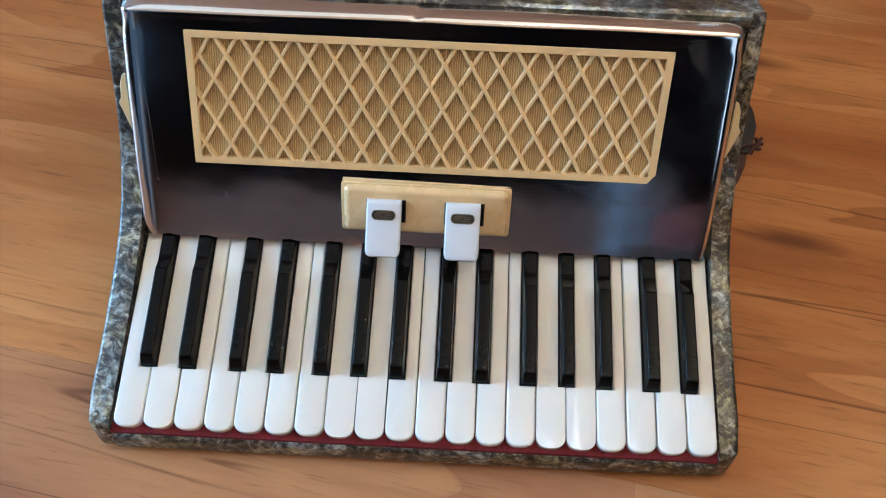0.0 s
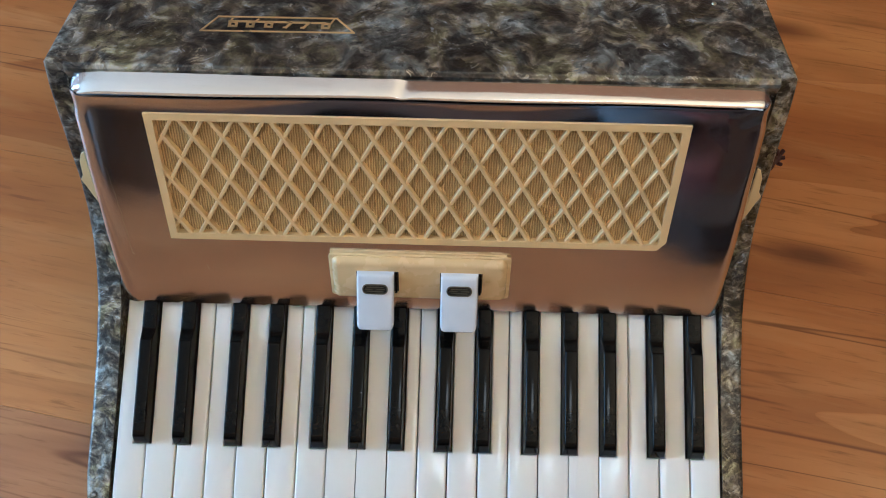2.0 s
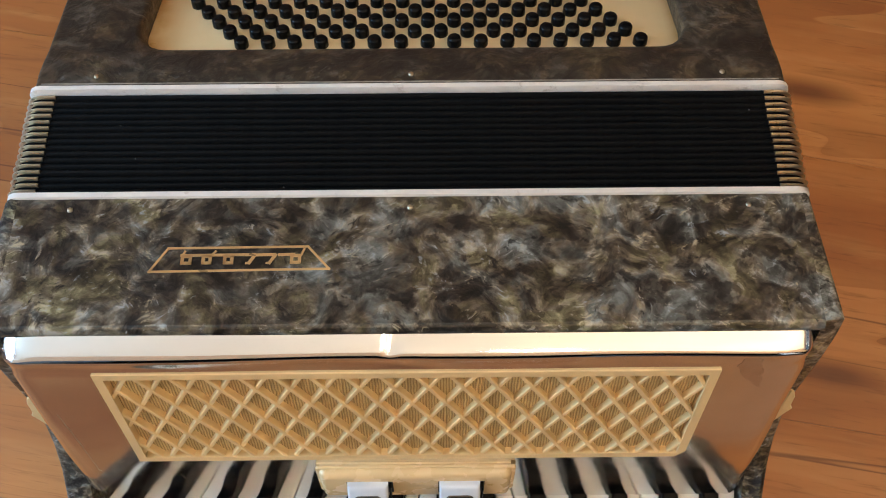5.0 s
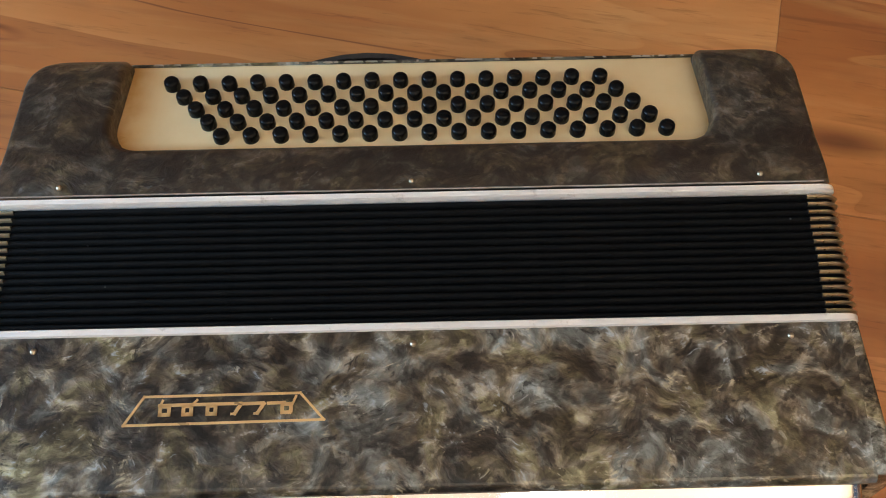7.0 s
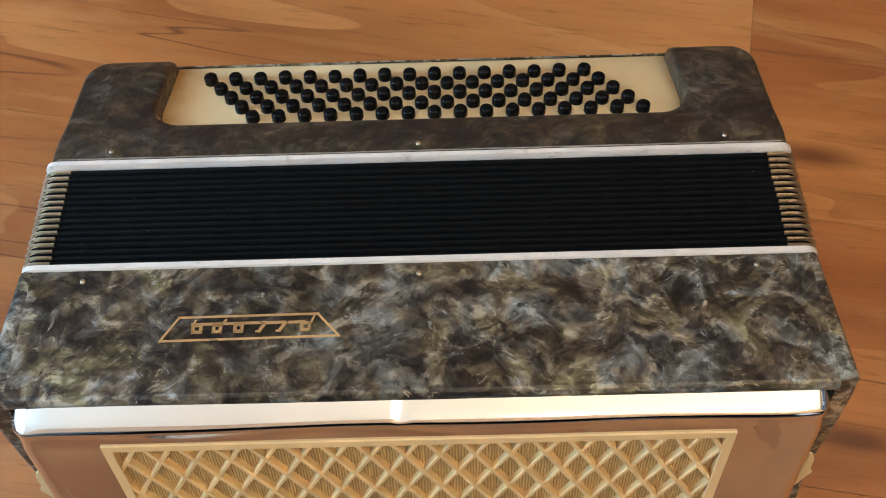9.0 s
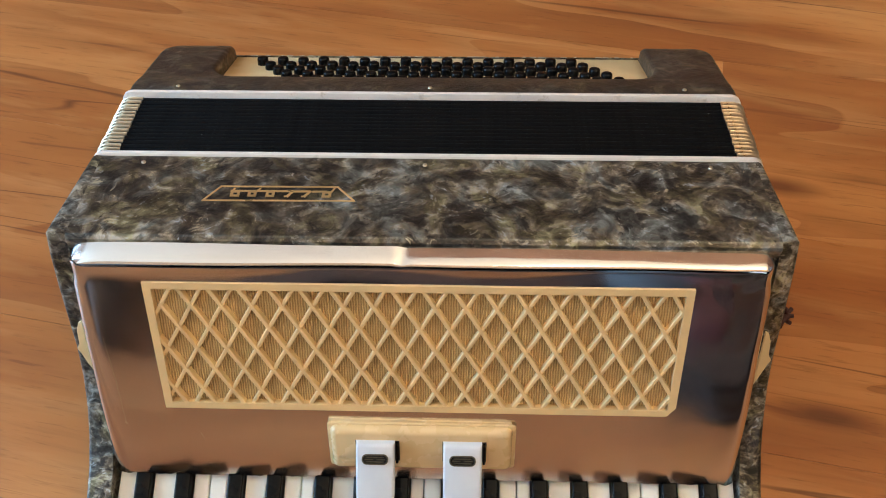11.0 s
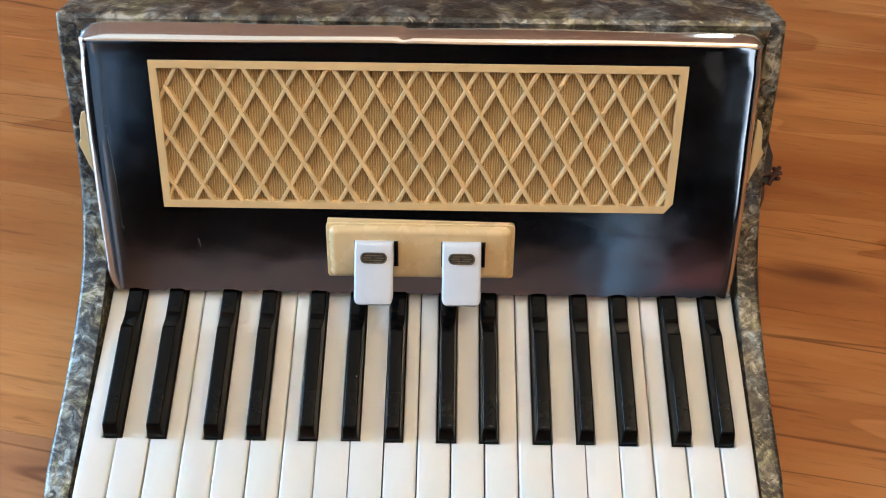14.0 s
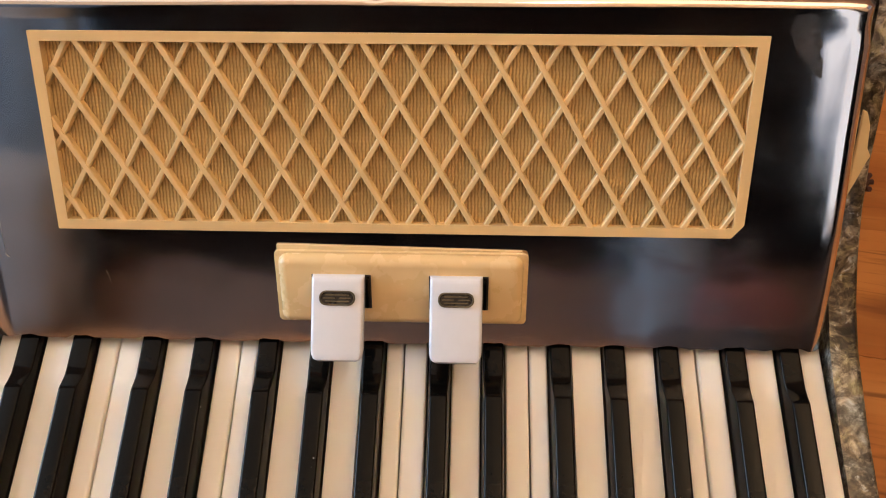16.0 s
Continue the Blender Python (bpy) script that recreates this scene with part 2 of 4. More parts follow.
AGED = stained("aged_ivory_plastic", 0.26, (0.72, 0.51, 0.25), (0.77, 0.57, 0.295), 22.0)
CREAM = stained("cream_plate", 0.35, (0.67, 0.50, 0.235), (0.77, 0.64, 0.37), 16.0, 0.02)
WHITE = stained("white_key_plastic", 0.13, (0.81, 0.78, 0.705), (0.845, 0.825, 0.77), 22.0, 0.012)
SWITCH = stained("white_lever_plastic", 0.15, (0.66, 0.69, 0.735), (0.71, 0.74, 0.785), 40.0)
BLACK = stained("black_key_plastic", 0.10, (0.0022, 0.0020, 0.0018), (0.004, 0.0036, 0.0032), 60.0, 0.02)
bsdf(WHITE).inputs["Subsurface Weight"].default_value = 0.14
bsdf(WHITE).inputs["Subsurface Radius"].default_value = (1.0, 0.62, 0.30)
bsdf(WHITE).inputs["Subsurface Scale"].default_value = 0.010
bsdf(BLACK).inputs["Specular IOR Level"].default_value = 0.12
BUTTON = stained("black_button_plastic", 0.22, (0.004, 0.004, 0.004), (0.007, 0.007, 0.007), 80.0)
CHROME = chrome("polished_cover", 0.105)
STEEL = stained("nickel_corner", 0.34, (0.46, 0.385, 0.26), (0.59, 0.52, 0.39), 120.0, 0.0, 1.0)
FOLD = stained("black_bellows_cloth", 0.75, (0.0028, 0.0028, 0.003), (0.0055, 0.0055, 0.0055), 150.0, 0.2)
bsdf(FOLD).inputs["Specular IOR Level"].default_value = 0.09
bsdf(BUTTON).inputs["Specular IOR Level"].default_value = 0.14
GASKET = stained("white_binding", 0.4, (0.72, 0.66, 0.60), (0.82, 0.78, 0.73), 45.0, 0.05)
WORN = stained("worn_celluloid", 0.6, (0.20, 0.17, 0.13), (0.46, 0.40, 0.33), 130.0)
AMBER = stained("yellowed_plate", 0.35, (0.73, 0.57, 0.30), (0.81, 0.69, 0.43), 16.0, 0.02)
place = node(AMBER, "ShaderNodeSeparateXYZ")
link(AMBER, coords(AMBER), place.inputs[0])
for axis, bands in ((0, [(0.004, 1), (0.018, 0), (0.300, 0), (0.309, 1)]), (1, [(0.0100, 1), (0.0140, 0), (0.068, 0), (0.0690, 0.5)])):
    along = node(AMBER, "ShaderNodeMath")
    along.operation = "ADD"
    link(AMBER, place.outputs[axis], along.inputs[0])
    along.inputs[1].default_value = 0.1555 if axis == 0 else 0.034
    worn = mix(AMBER, 1.0, ramp(AMBER, along.outputs[0], [(p, grey(v)) for p, v in bands]), ramp(AMBER, noise_tex(AMBER, coords(AMBER), 55.0, 3.0), [(0.35, grey(0.4)), (0.65, grey(0.95))]), "MULTIPLY")
    over(AMBER, worn, (0.56, 0.31, 0.085))
FELT = stained("red_felt", 0.95, (0.10, 0.003, 0.005), (0.16, 0.006, 0.010), 200.0, 0.5)
DARK = stained("dark_wood_bed", 0.7, (0.010, 0.008, 0.007), (0.018, 0.014, 0.012), 50.0)
GOLD = stained("gilt_metal", 0.32, (0.72, 0.49, 0.20), (0.80, 0.57, 0.27), 25.0, 0.0, 0.6)
BADGE = stained("dark_badge", 0.30, (0.008, 0.007, 0.006), (0.016, 0.014, 0.011), 300.0)
BADGE_LINE = stained("dull_bronze_line", 0.45, (0.10, 0.085, 0.05), (0.16, 0.135, 0.085), 300.0, 0.0, 0.5)
LEATHER = stained("black_leather", 0.55, (0.007, 0.006, 0.006), (0.014, 0.012, 0.012), 90.0, 0.3)
LACE = stained("dark_red_lace", 0.6, (0.035, 0.008, 0.006), (0.06, 0.016, 0.010), 150.0, 0.3)
CLOTH = cloth_weave()
over(BLACK, specks(BLACK, 130.0, 0.20, 0.07), (0.30, 0.29, 0.27))
over(FOLD, specks(FOLD, 90.0, 0.14, 0.06), (0.16, 0.15, 0.14))
over(GASKET, ramp(GASKET, noise_tex(GASKET, coords(GASKET), 95.0, 5.0, 0.7), [(0.60, grey(0)), (0.72, grey(0.55))]), (0.30, 0.22, 0.15))
dust = specks(CHROME, 75.0, 0.16, 0.030)
over(CHROME, dust, (0.45, 0.44, 0.42))
link(CHROME, ramp(CHROME, dust, [(0.0, grey(1)), (0.6, grey(0.3))]), bsdf(CHROME).inputs["Metallic"])
DULL = stained("dull_stained_metal", 0.15, (0.60, 0.57, 0.54), (0.70, 0.67, 0.64), 160.0, 0.0, 0.98)
PLASTER = stained("beige_plaster", 0.85, (0.42, 0.29, 0.18), (0.48, 0.34, 0.22), 3.0, 0.1)
BROWN = stained("brown_wall", 0.85, (0.20, 0.112, 0.070), (0.24, 0.138, 0.088), 3.0, 0.1)
# near-black without gloss: the room's dimness is put into this colour
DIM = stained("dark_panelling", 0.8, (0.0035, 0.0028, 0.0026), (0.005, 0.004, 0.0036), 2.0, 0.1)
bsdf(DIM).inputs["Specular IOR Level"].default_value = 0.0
MIRROR_BROWN = stained("dark_brown_paint", 0.6, (0.10, 0.066, 0.050), (0.125, 0.084, 0.065), 3.0, 0.05)
CEILING = stained("white_ceiling", 0.9, (0.76, 0.70, 0.59), (0.82, 0.77, 0.67), 2.0, 0.05)
FRAME = stained("white_window_paint", 0.4, (0.74, 0.74, 0.73), (0.80, 0.80, 0.79), 8.0)


# ---------------------------------------------------------------- mesh helpers
def part(name, bm, mat, parent=None, label="", smooth=35.0, at=None):
    me = bpy.data.meshes.new(name)
    bmesh.ops.recalc_face_normals(bm, faces=bm.faces)
    bm.to_mesh(me)
    bm.free()
    me.materials.append(mat)
    if smooth:
        for p in me.polygons:
            p.use_smooth = True
        me.set_sharp_from_angle(angle=radians(smooth))
    ob = new(name, me)
    if parent:
        ob.parent = parent
    if at is not None:
        ob.matrix_basis = at
    return tagged(ob, label)


def again(ob, parent, at):
    """One more object on the same mesh."""
    o = new(ob.name.split(".")[0], ob.data)
    o.parent = parent
    o.matrix_basis = at
    return o


def prism(bm, outline, a, b, axis="x"):
    """A closed outline swept along an axis from a to b."""
    def at(p, s):
        return (s, *p) if axis == "x" else (*p, s) if axis == "z" else (p[0], s, p[1])
    lo = [bm.verts.new(at(p, a)) for p in outline]
    hi = [bm.verts.new(at(p, b)) for p in outline]
    n = len(outline)
    made = [bm.faces.new(lo), bm.faces.new(hi[::-1])]
    made += [bm.faces.new((lo[i], hi[i], hi[(i + 1) % n], lo[(i + 1) % n])) for i in range(n)]
    bmesh.ops.recalc_face_normals(bm, faces=made)
    return made


def bevel(bm, width, segments=2, test=None, angle=30.0):
    edges = [e for e in bm.edges if len(e.link_faces) == 2 and e.calc_face_angle(0) > radians(angle) and (test is None or test(e))]
    bmesh.ops.bevel(bm, geom=edges, offset=width, segments=segments, affect="EDGES", profile=0.5, clamp_overlap=True)


def block(x0, x1, y0, y1, z0, z1, width=0.0, segments=2):
    bm = bmesh.new()
    prism(bm, [(x0, y0), (x1, y0), (x1, y1), (x0, y1)], z0, z1, "z")
    if width:
        bevel(bm, width, segments)
    return bm


def round_rect(x0, x1, y0, y1, r, n=4):
    pts = []
    for cx, cy, a0 in ((x1 - r, y1 - r, 0), (x0 + r, y1 - r, 90), (x0 + r, y0 + r, 180), (x1 - r, y0 + r, 270)):
        for k in range(n + 1):
            a = radians(a0 + 90 * k / n)
            pts.append((cx + r * math.cos(a), cy + r * math.sin(a)))
    return pts


def tube(points, radius, sides=8):
    """A round bar through points."""
    bm = bmesh.new()
    pts = [Vector(p) for p in points]
    rings = []
    for i, p in enumerate(pts):
        d = (pts[min(i + 1, len(pts) - 1)] - pts[max(i - 1, 0)]).normalized()
        q = d.to_track_quat("Z", "Y")
        rings.append([bm.verts.new(p + q @ Vector((radius * math.cos(2 * math.pi * k / sides), radius * math.sin(2 * math.pi * k / sides), 0))) for k in range(sides)])
    for a, b in zip(rings, rings[1:]):
        for k in range(sides):
            bm.faces.new((a[k], a[(k + 1) % sides], b[(k + 1) % sides], b[k]))
    bm.faces.new(rings[0][::-1])
    bm.faces.new(rings[-1])
    return bm


def dome(r, h, rings=3, sides=12):
    bm = bmesh.new()
    last = None
    for i in range(rings):
        a = radians(90 * i / rings)
        row = [bm.verts.new((r * math.cos(a) * math.cos(2 * math.pi * k / sides), r * math.cos(a) * math.sin(2 * math.pi * k / sides), h * math.sin(a))) for k in range(sides)]
        if last:
            for k in range(sides):
                bm.faces.new((last[k], last[(k + 1) % sides], row[(k + 1) % sides], row[k]))
        last = row
    bm.faces.new(last)
    return bm


# ---------------------------------------------------------------- the room
def slab(name, x0, x1, y0, y1, z0, z1, mat, label):
    return tagged(part(name, block(x0, x1, y0, y1, z0, z1), mat, None, "", 0), label, "", "", "structure")


floor = slab("floor", -3.1, 2.5, -1.2, 1.05, -0.03, -0.002, JOINT, "warm brown wood laminate floor with flowing grain")
slab("ceiling", -3.1, 2.5, -1.2, 1.05, 2.5, 2.55, CEILING, "plain cream painted ceiling")


def holed_wall(name, span, hole, height, thick, at, mat, label):
    """A wall in its own xz plane with one window opening."""
    (a, b), (x0, x1, z0, z1) = span, hole
    bm = bmesh.new()
    for p, q, r, s in ((a, x0, -0.03, height), (x1, b, -0.03, height), (x0, x1, -0.03, z0), (x0, x1, z1, height)):
        prism(bm, [(p, 0), (q, 0), (q, thick), (p, thick)], r, s, "z")
    return tagged(part(name, bm, mat, None, "", 0, at), label, "", "", "structure")


def window(name, hole, at, label):
    x0, x1, z0, z1 = hole
    w = tagged(new(name), label, "window", "", "structure")
    w.matrix_basis = at
    bm = bmesh.new()
    f = min(0.06, (x1 - x0) * 0.06)
    for p, q, r, s in ((x0, x0 + f, z0, z1), (x1 - f, x1, z0, z1), (x0 + f, x1 - f, z0, z0 + f), (x0 + f, x1 - f, z1 - f, z1), ((x0 + x1) / 2 - f / 2, (x0 + x1) / 2 + f / 2, z0 + f, z1 - f)):
        prism(bm, [(p, 0.06), (q, 0.06), (q, 0.1), (p, 0.1)], r, s, "z")
    part("window_frame", bm, FRAME, w, "", 0)
    glass = bpy.data.materials.get("window_glass") or material("window_glass", 0.02, 0, (0.9, 0.95, 0.95))
    bsdf(glass).inputs["Transmission Weight"].default_value = 1.0
    middle = (x0 + x1) / 2
    for p, q in ((x0 + f, middle - f / 2), (middle + f / 2, x1 - f)):
        pane = part("pane", block(p, q, 0.078, 0.082, z0 + f, z1 - f), glass, w, "clear glass pane", 0)
        pane.visible_shadow = False
    part("window_sill", block(x0 - 0.03, x1 + 0.03, -0.12, 0.06, z0 - 0.035, z0 - 0.002, 0.004), FRAME, w)


WEST = pose(-3.0, 0, 0, 0, 0, 90)
holed_wall("wall_west", (-1.2, 1.05), (-0.62, 0.86, 0.10, 2.32), 2.55, 0.1, WEST, PLASTER, "plain beige plaster wall with a window")
window("window_1", (-0.62, 0.86, 0.10, 2.32), WEST, "tall white painted window letting in daylight")
# unseen window, made up as the place of the warm fill lamp
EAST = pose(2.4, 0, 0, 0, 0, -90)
holed_wall("wall_east", (-1.05, 1.2), (-0.65, 0.85, 1.0, 2.2), 2.55, 0.1, EAST, BROWN, "plain warm brown wall with an added window opening")
window("window_2", (-0.65, 0.85, 1.0, 2.2), EAST, "white painted window added to hold the warm fill light")
# unseen wall, coloured almost black so that the cover mirrors a dim room
SOUTH = pose(0, -1.1, 0, 0, 0, 180)
holed_wall("wall_south", (-2.4, 3.1), (-1.10, -0.80, 0.32, 0.88), 0.95, 0.1, SOUTH, DIM, "near-black wall standing in for the dim room the cover mirrors")
# made-up narrow opening, placed where the cover's bright right band reflects
window("window_3", (-1.10, -0.80, 0.32, 0.88), SOUTH, "narrow window added for the highlight at the cover's right end")
slab("wall_south", -3.1, 2.4, -1.2, -1.1, 0.95, 2.55, PLASTER, "plain beige plaster wall above the near-black wall")
# unseen board, added to give the brown gradient low in the cover's reflection
slab("baseboard", -3.0, 2.4, -1.1, -1.085, -0.002, 0.17, MIRROR_BROWN, "dark brown board added for the cover's lower reflection")
slab("wall_north", -3.1, 2.5, 0.95, 1.05, -0.03, 2.55, BROWN, "plain warm brown wall")


def wall_lamp(x, z):
    lamp = tagged(new("wall_lamp"), "small square white wall lamp", "wall lamp")
    lamp.matrix_basis = pose(x, 0.95, z)
    bm = bmesh.new()
    for p, q, r, t in ((-0.034, -0.027, -0.034, 0.034), (0.027, 0.034, -0.034, 0.034), (-0.027, 0.027, -0.034, -0.027), (-0.027, 0.027, 0.027, 0.034)):
        prism(bm, [(p, -0.03), (q, -0.03), (q, 0), (p, 0)], r, t, "z")
    part("housing", bm, FRAME, lamp, "", 0)
    glow = material("lamp_diffuser", 0.5, 0, (0.8, 0.8, 0.78))
    bsdf(glow).inputs["Emission Color"].default_value = (1.0, 0.95, 0.86, 1)
    bsdf(glow).inputs["Emission Strength"].default_value = 3.0
    part("diffuser", block(-0.027, 0.027, -0.012, -0.008, -0.027, 0.027), glow, lamp, "", 0)
    return lamp


wall_lamp(0.450, 0.838)


def ceiling_lamp(x, y):
    lamp = tagged(new("ceiling_lamp"), "round flat white ceiling lamp", "ceiling lamp")
    lamp.matrix_basis = pose(x, y, 2.5)
    bm = bmesh.new()
    rows = []
    for r, z in ((0.160, 0.0), (0.160, -0.030), (0.152, -0.040), (0.142, -0.040), (0.138, -0.034), (0.138, 0.0)):
        rows.append([bm.verts.new((r * math.cos(math.pi * k / 16), r * math.sin(math.pi * k / 16), z)) for k in range(32)])
    for a, b in zip(rows, rows[1:]):
        for k in range(32):
            bm.faces.new((a[k], a[(k + 1) % 32], b[(k + 1) % 32], b[k]))
    part("housing", bm, FRAME, lamp, "", 40)
    glow = material("ceiling_lamp_diffuser", 0.5, 0, (0.8, 0.8, 0.78))
    bsdf(glow).inputs["Emission Color"].default_value = (1.0, 0.93, 0.80, 1)
    bsdf(glow).inputs["Emission Strength"].default_value = 3.0
    bm = bmesh.new()
    prism(bm, [(0.137 * math.cos(math.pi * k / 16), 0.137 * math.sin(math.pi * k / 16)) for k in range(32)], -0.030, -0.024, "z")
    part("diffuser", bm, glow, lamp, "", 40)
    return lamp


ceiling_lamp(0.33, -0.58)


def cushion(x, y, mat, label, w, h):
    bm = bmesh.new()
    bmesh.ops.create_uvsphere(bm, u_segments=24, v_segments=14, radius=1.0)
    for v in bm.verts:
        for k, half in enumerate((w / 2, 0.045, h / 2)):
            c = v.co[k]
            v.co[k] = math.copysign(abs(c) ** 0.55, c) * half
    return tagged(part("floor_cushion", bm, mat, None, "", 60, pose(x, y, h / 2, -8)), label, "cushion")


# unseen shapes, added only as coloured patches in the cover's reflection
cushion(0.375, -1.03, stained("pale_blue_fabric", 0.9, (0.15, 0.20, 0.25), (0.19, 0.235, 0.28), 12.0, 0.2), "pale blue stand-in for a blue patch mirrored in the cover", 0.12, 0.28)
cushion(0.475, -0.92, stained("dark_red_fabric", 0.9, (0.13, 0.045, 0.045), (0.16, 0.06, 0.06), 12.0, 0.2), "dull red stand-in for a maroon patch mirrored in the cover", 0.17, 0.15)
cushion(-0.80, -1.03, stained("pale_grey_fabric", 0.9, (0.17, 0.165, 0.165), (0.21, 0.205, 0.205), 12.0, 0.2), "pale grey stand-in for a grey smear mirrored in the cover", 0.20, 0.44)


def curtain(x0, x1, top, mat, label):
    """A panel in soft folds close to the wall; its colour stands in for window glow."""
    bm = bmesh.new()
    rows = []
    for z in (0.03, top * 0.35, top * 0.7, top):
        row = []
        for k in range(61):
            x = x0 + (x1 - x0) * k / 60
            row.append(bm.verts.new((x, -1.055 + 0.016 * math.sin(k * 0.75 + z) * (1.15 - 0.5 * z / top) + 0.006 * math.sin(k * 0.31), z)))
        rows.append(row)
    for a, b in zip(rows, rows[1:]):
        for k in range(60):
            bm.faces.new((a[k], a[k + 1], b[k + 1], b[k]))
    ob = tagged(part("curtain", bm, mat, None, "", 80), label, "curtain")
    ob.modifiers.new("cloth", "SOLIDIFY").thickness = 0.002
    part("rod", tube([(x0 - 0.03, -1.085, top + 0.012), (x1 + 0.03, -1.085, top + 0.012)], 0.011, 10), DIM, ob, "", 60)
    return ob


# no curtain is known here: the blue-grey imitates distant window glow in the cover
curtain(-1.30, -0.66, 0.93, stained("blue_grey_cloth", 0.9, (0.060, 0.090, 0.130), (0.080, 0.115, 0.160), 10.0, 0.2), "blue-grey folded panel standing in for a mirrored window glow")


def folded_blanket(x0, x1, y0, y1):
    """Three soft layers of one dark shape, added to darken the cover's reflection."""
    mat = stained("dark_red_brown_wool", 0.95, (0.019, 0.011, 0.008), (0.028, 0.017, 0.012), 14.0, 0.4)
    thing = tagged(new("folded_blanket"), "dark red-brown layered stand-in for a person mirrored in the cover", "blanket")
    thing.matrix_basis = pose((x0 + x1) / 2, (y0 + y1) / 2, 0)
    for k in range(3):
        w, d, z = (x1 - x0) / 2 - 0.006 * k, (y1 - y0) / 2 - 0.004 * k, 0.026 * k
        bm = bmesh.new()
        prism(bm, round_rect(-w, w, -d, d, 0.03, 5), z + 0.0005, z + 0.0255, "z")
        bevel(bm, 0.011, 4, None, 60)
        part("layer", bm, mat, thing, "", 60, pose(0, 0, 0, 0, 0, 0.7 * k - 0.6))
    return thing


# out of view, in place of a person's dark legs that the cover mirrors
folded_blanket(0.29, 0.80, -0.84, -0.30)

# ---------------------------------------------------------------- the accordion
CX = -0.003  # middle of the body
accordion = tagged(new("accordion"), "grey pearl piano accordion lying on the wooden floor", "accordion")
TILT = -11.59
BODY = pose(CX, 0.2745, 0.2003, TILT)  # x across, y along the front away from the keys, z out of it
UY, UZ = math.cos(radians(TILT)), math.sin(radians(TILT))


def front(y, drop=0.0):
    """Height of the body's front plane."""
    return 0.2003 - 0.2051 * (y - 0.2745) - drop


# side plates that run from the front down to the keyboard
XI = {-1: -0.1998, 1: 0.1952}  # inner faces of the side plates


def cheek(side):
    curve = [(0.2143, 0.2127), (0.2065, 0.1990), (0.1985, 0.1800), (0.1905, 0.1590), (0.1820, 0.1360), (0.1715, 0.1150), (0.1590, 0.0975), (0.1440, 0.0835), (0.1260, 0.0715), (0.0936, 0.0575), (0.0630, 0.0475), (0.0210, 0.0365), (0.0030, 0.0310), (-0.0005, 0.0275), (-0.0020, 0.0200)]
    outline = curve + [(-0.0020, 0.0060), (0.0010, 0.0025), (0.1000, 0.0060), (0.1900, 0.0120), (0.2430, 0.0190), (0.2808, front(0.2808))]
    bm = bmesh.new()
    out, inn = CX + (0.2121 if side > 0 else -0.2130), XI[side]
    prism(bm, outline, out, inn)
    bevel(bm, 0.0032, 3, lambda e: all(abs(v.co.x - out) < 1e-5 for v in e.verts), 5.0)
    for v in bm.verts:
        if abs(v.co.x - inn) > 0.004:
            v.co.x -= side * (0.0060 * max(0.0, 1 - (v.co.y + 0.002) / 0.012) ** 2 + 0.0035 * min(1.0, max(0.0, (v.co.y - 0.165) / 0.045)) + 0.085 * max(0.0, v.co.y - 0.2143))
    return part("side_plate", bm, FINE_PEARL, accordion)


for side in (-1, 1):
    cheek(side)

bm = bmesh.new()
prism(bm, [(0.2134, 0.2131), (0.2808, front(0.2808)), (0.2430, 0.0190), (0.2300, 0.0190), (0.2600, 0.1500), (0.2135, 0.1500), (0.2100, 0.2060), (0.2098, 0.2094), (0.2107, 0.2112)], XI[-1], XI[1])
bevel(bm, 0.0012, 2, lambda e: all(v.co.z > 0.2105 for v in e.verts) and abs(e.verts[0].co.x - e.verts[1].co.x) > 0.1)
part("front_shell", bm, PEARL, accordion, "", 0)

# rail, felt and bed under the keys
bm = bmesh.new()
prism(bm, [(-0.0042, 0.0070), (-0.0036, 0.0190), (-0.0014, 0.0222), (0.0060, 0.0222), (0.0060, 0.0070)], XI[-1], XI[1])
bevel(bm, 0.0012, 2)
part("front_rail", bm, FINE_PEARL, accordion)
bm = bmesh.new()
prism(bm, [(-0.0015, 0.0223), (-0.0012, 0.0245), (0.0200, 0.0285), (0.0200, 0.0223)], XI[-1], XI[1])
part("felt_strip", bm, FELT, accordion, "dark red felt strip")
bm = bmesh.new()
prism(bm, [(0.0062, 0.0060), (0.0202, 0.0222), (0.0600, 0.0320), (0.2050, 0.0650), (0.2050, 0.0150)], XI[-1], XI[1])
part("key_bed", bm, DARK, accordion)

# ---- keys: 20 white and 14 black, on a plane that rises to the cover
SLOPE = math.degrees(math.atan(0.255))
KX0, PITCH, KLEN = -0.1982, 0.01963, 0.168
BLACKS = []
for first, count in ((1, 2), (4, 2), (7, 3), (11, 2), (14, 3), (18, 2)):
    shifts = (-0.165, 0.145) if count == 2 else (-0.28, 0.0, 0.28)
    BLACKS += [(first + k, -0.1968 + 0.01956 * (first + k + s)) for k, s in enumerate(shifts)]
UNEVEN = (-0.4, -0.4, -0.2, -0.8, -0.6, -0.8, -0.8, -0.1, -0.6, 0.0, 0.2, 0.0, 0.9, 0.2)  # millimetres
BLACKS = [(b, x + d * 0.001) for (b, x), d in zip(BLACKS, UNEVEN)]
BW, BSTART = 0.0104, 0.0395
KEYPLANE = pose(0, 0, 0.0305, SLOPE)


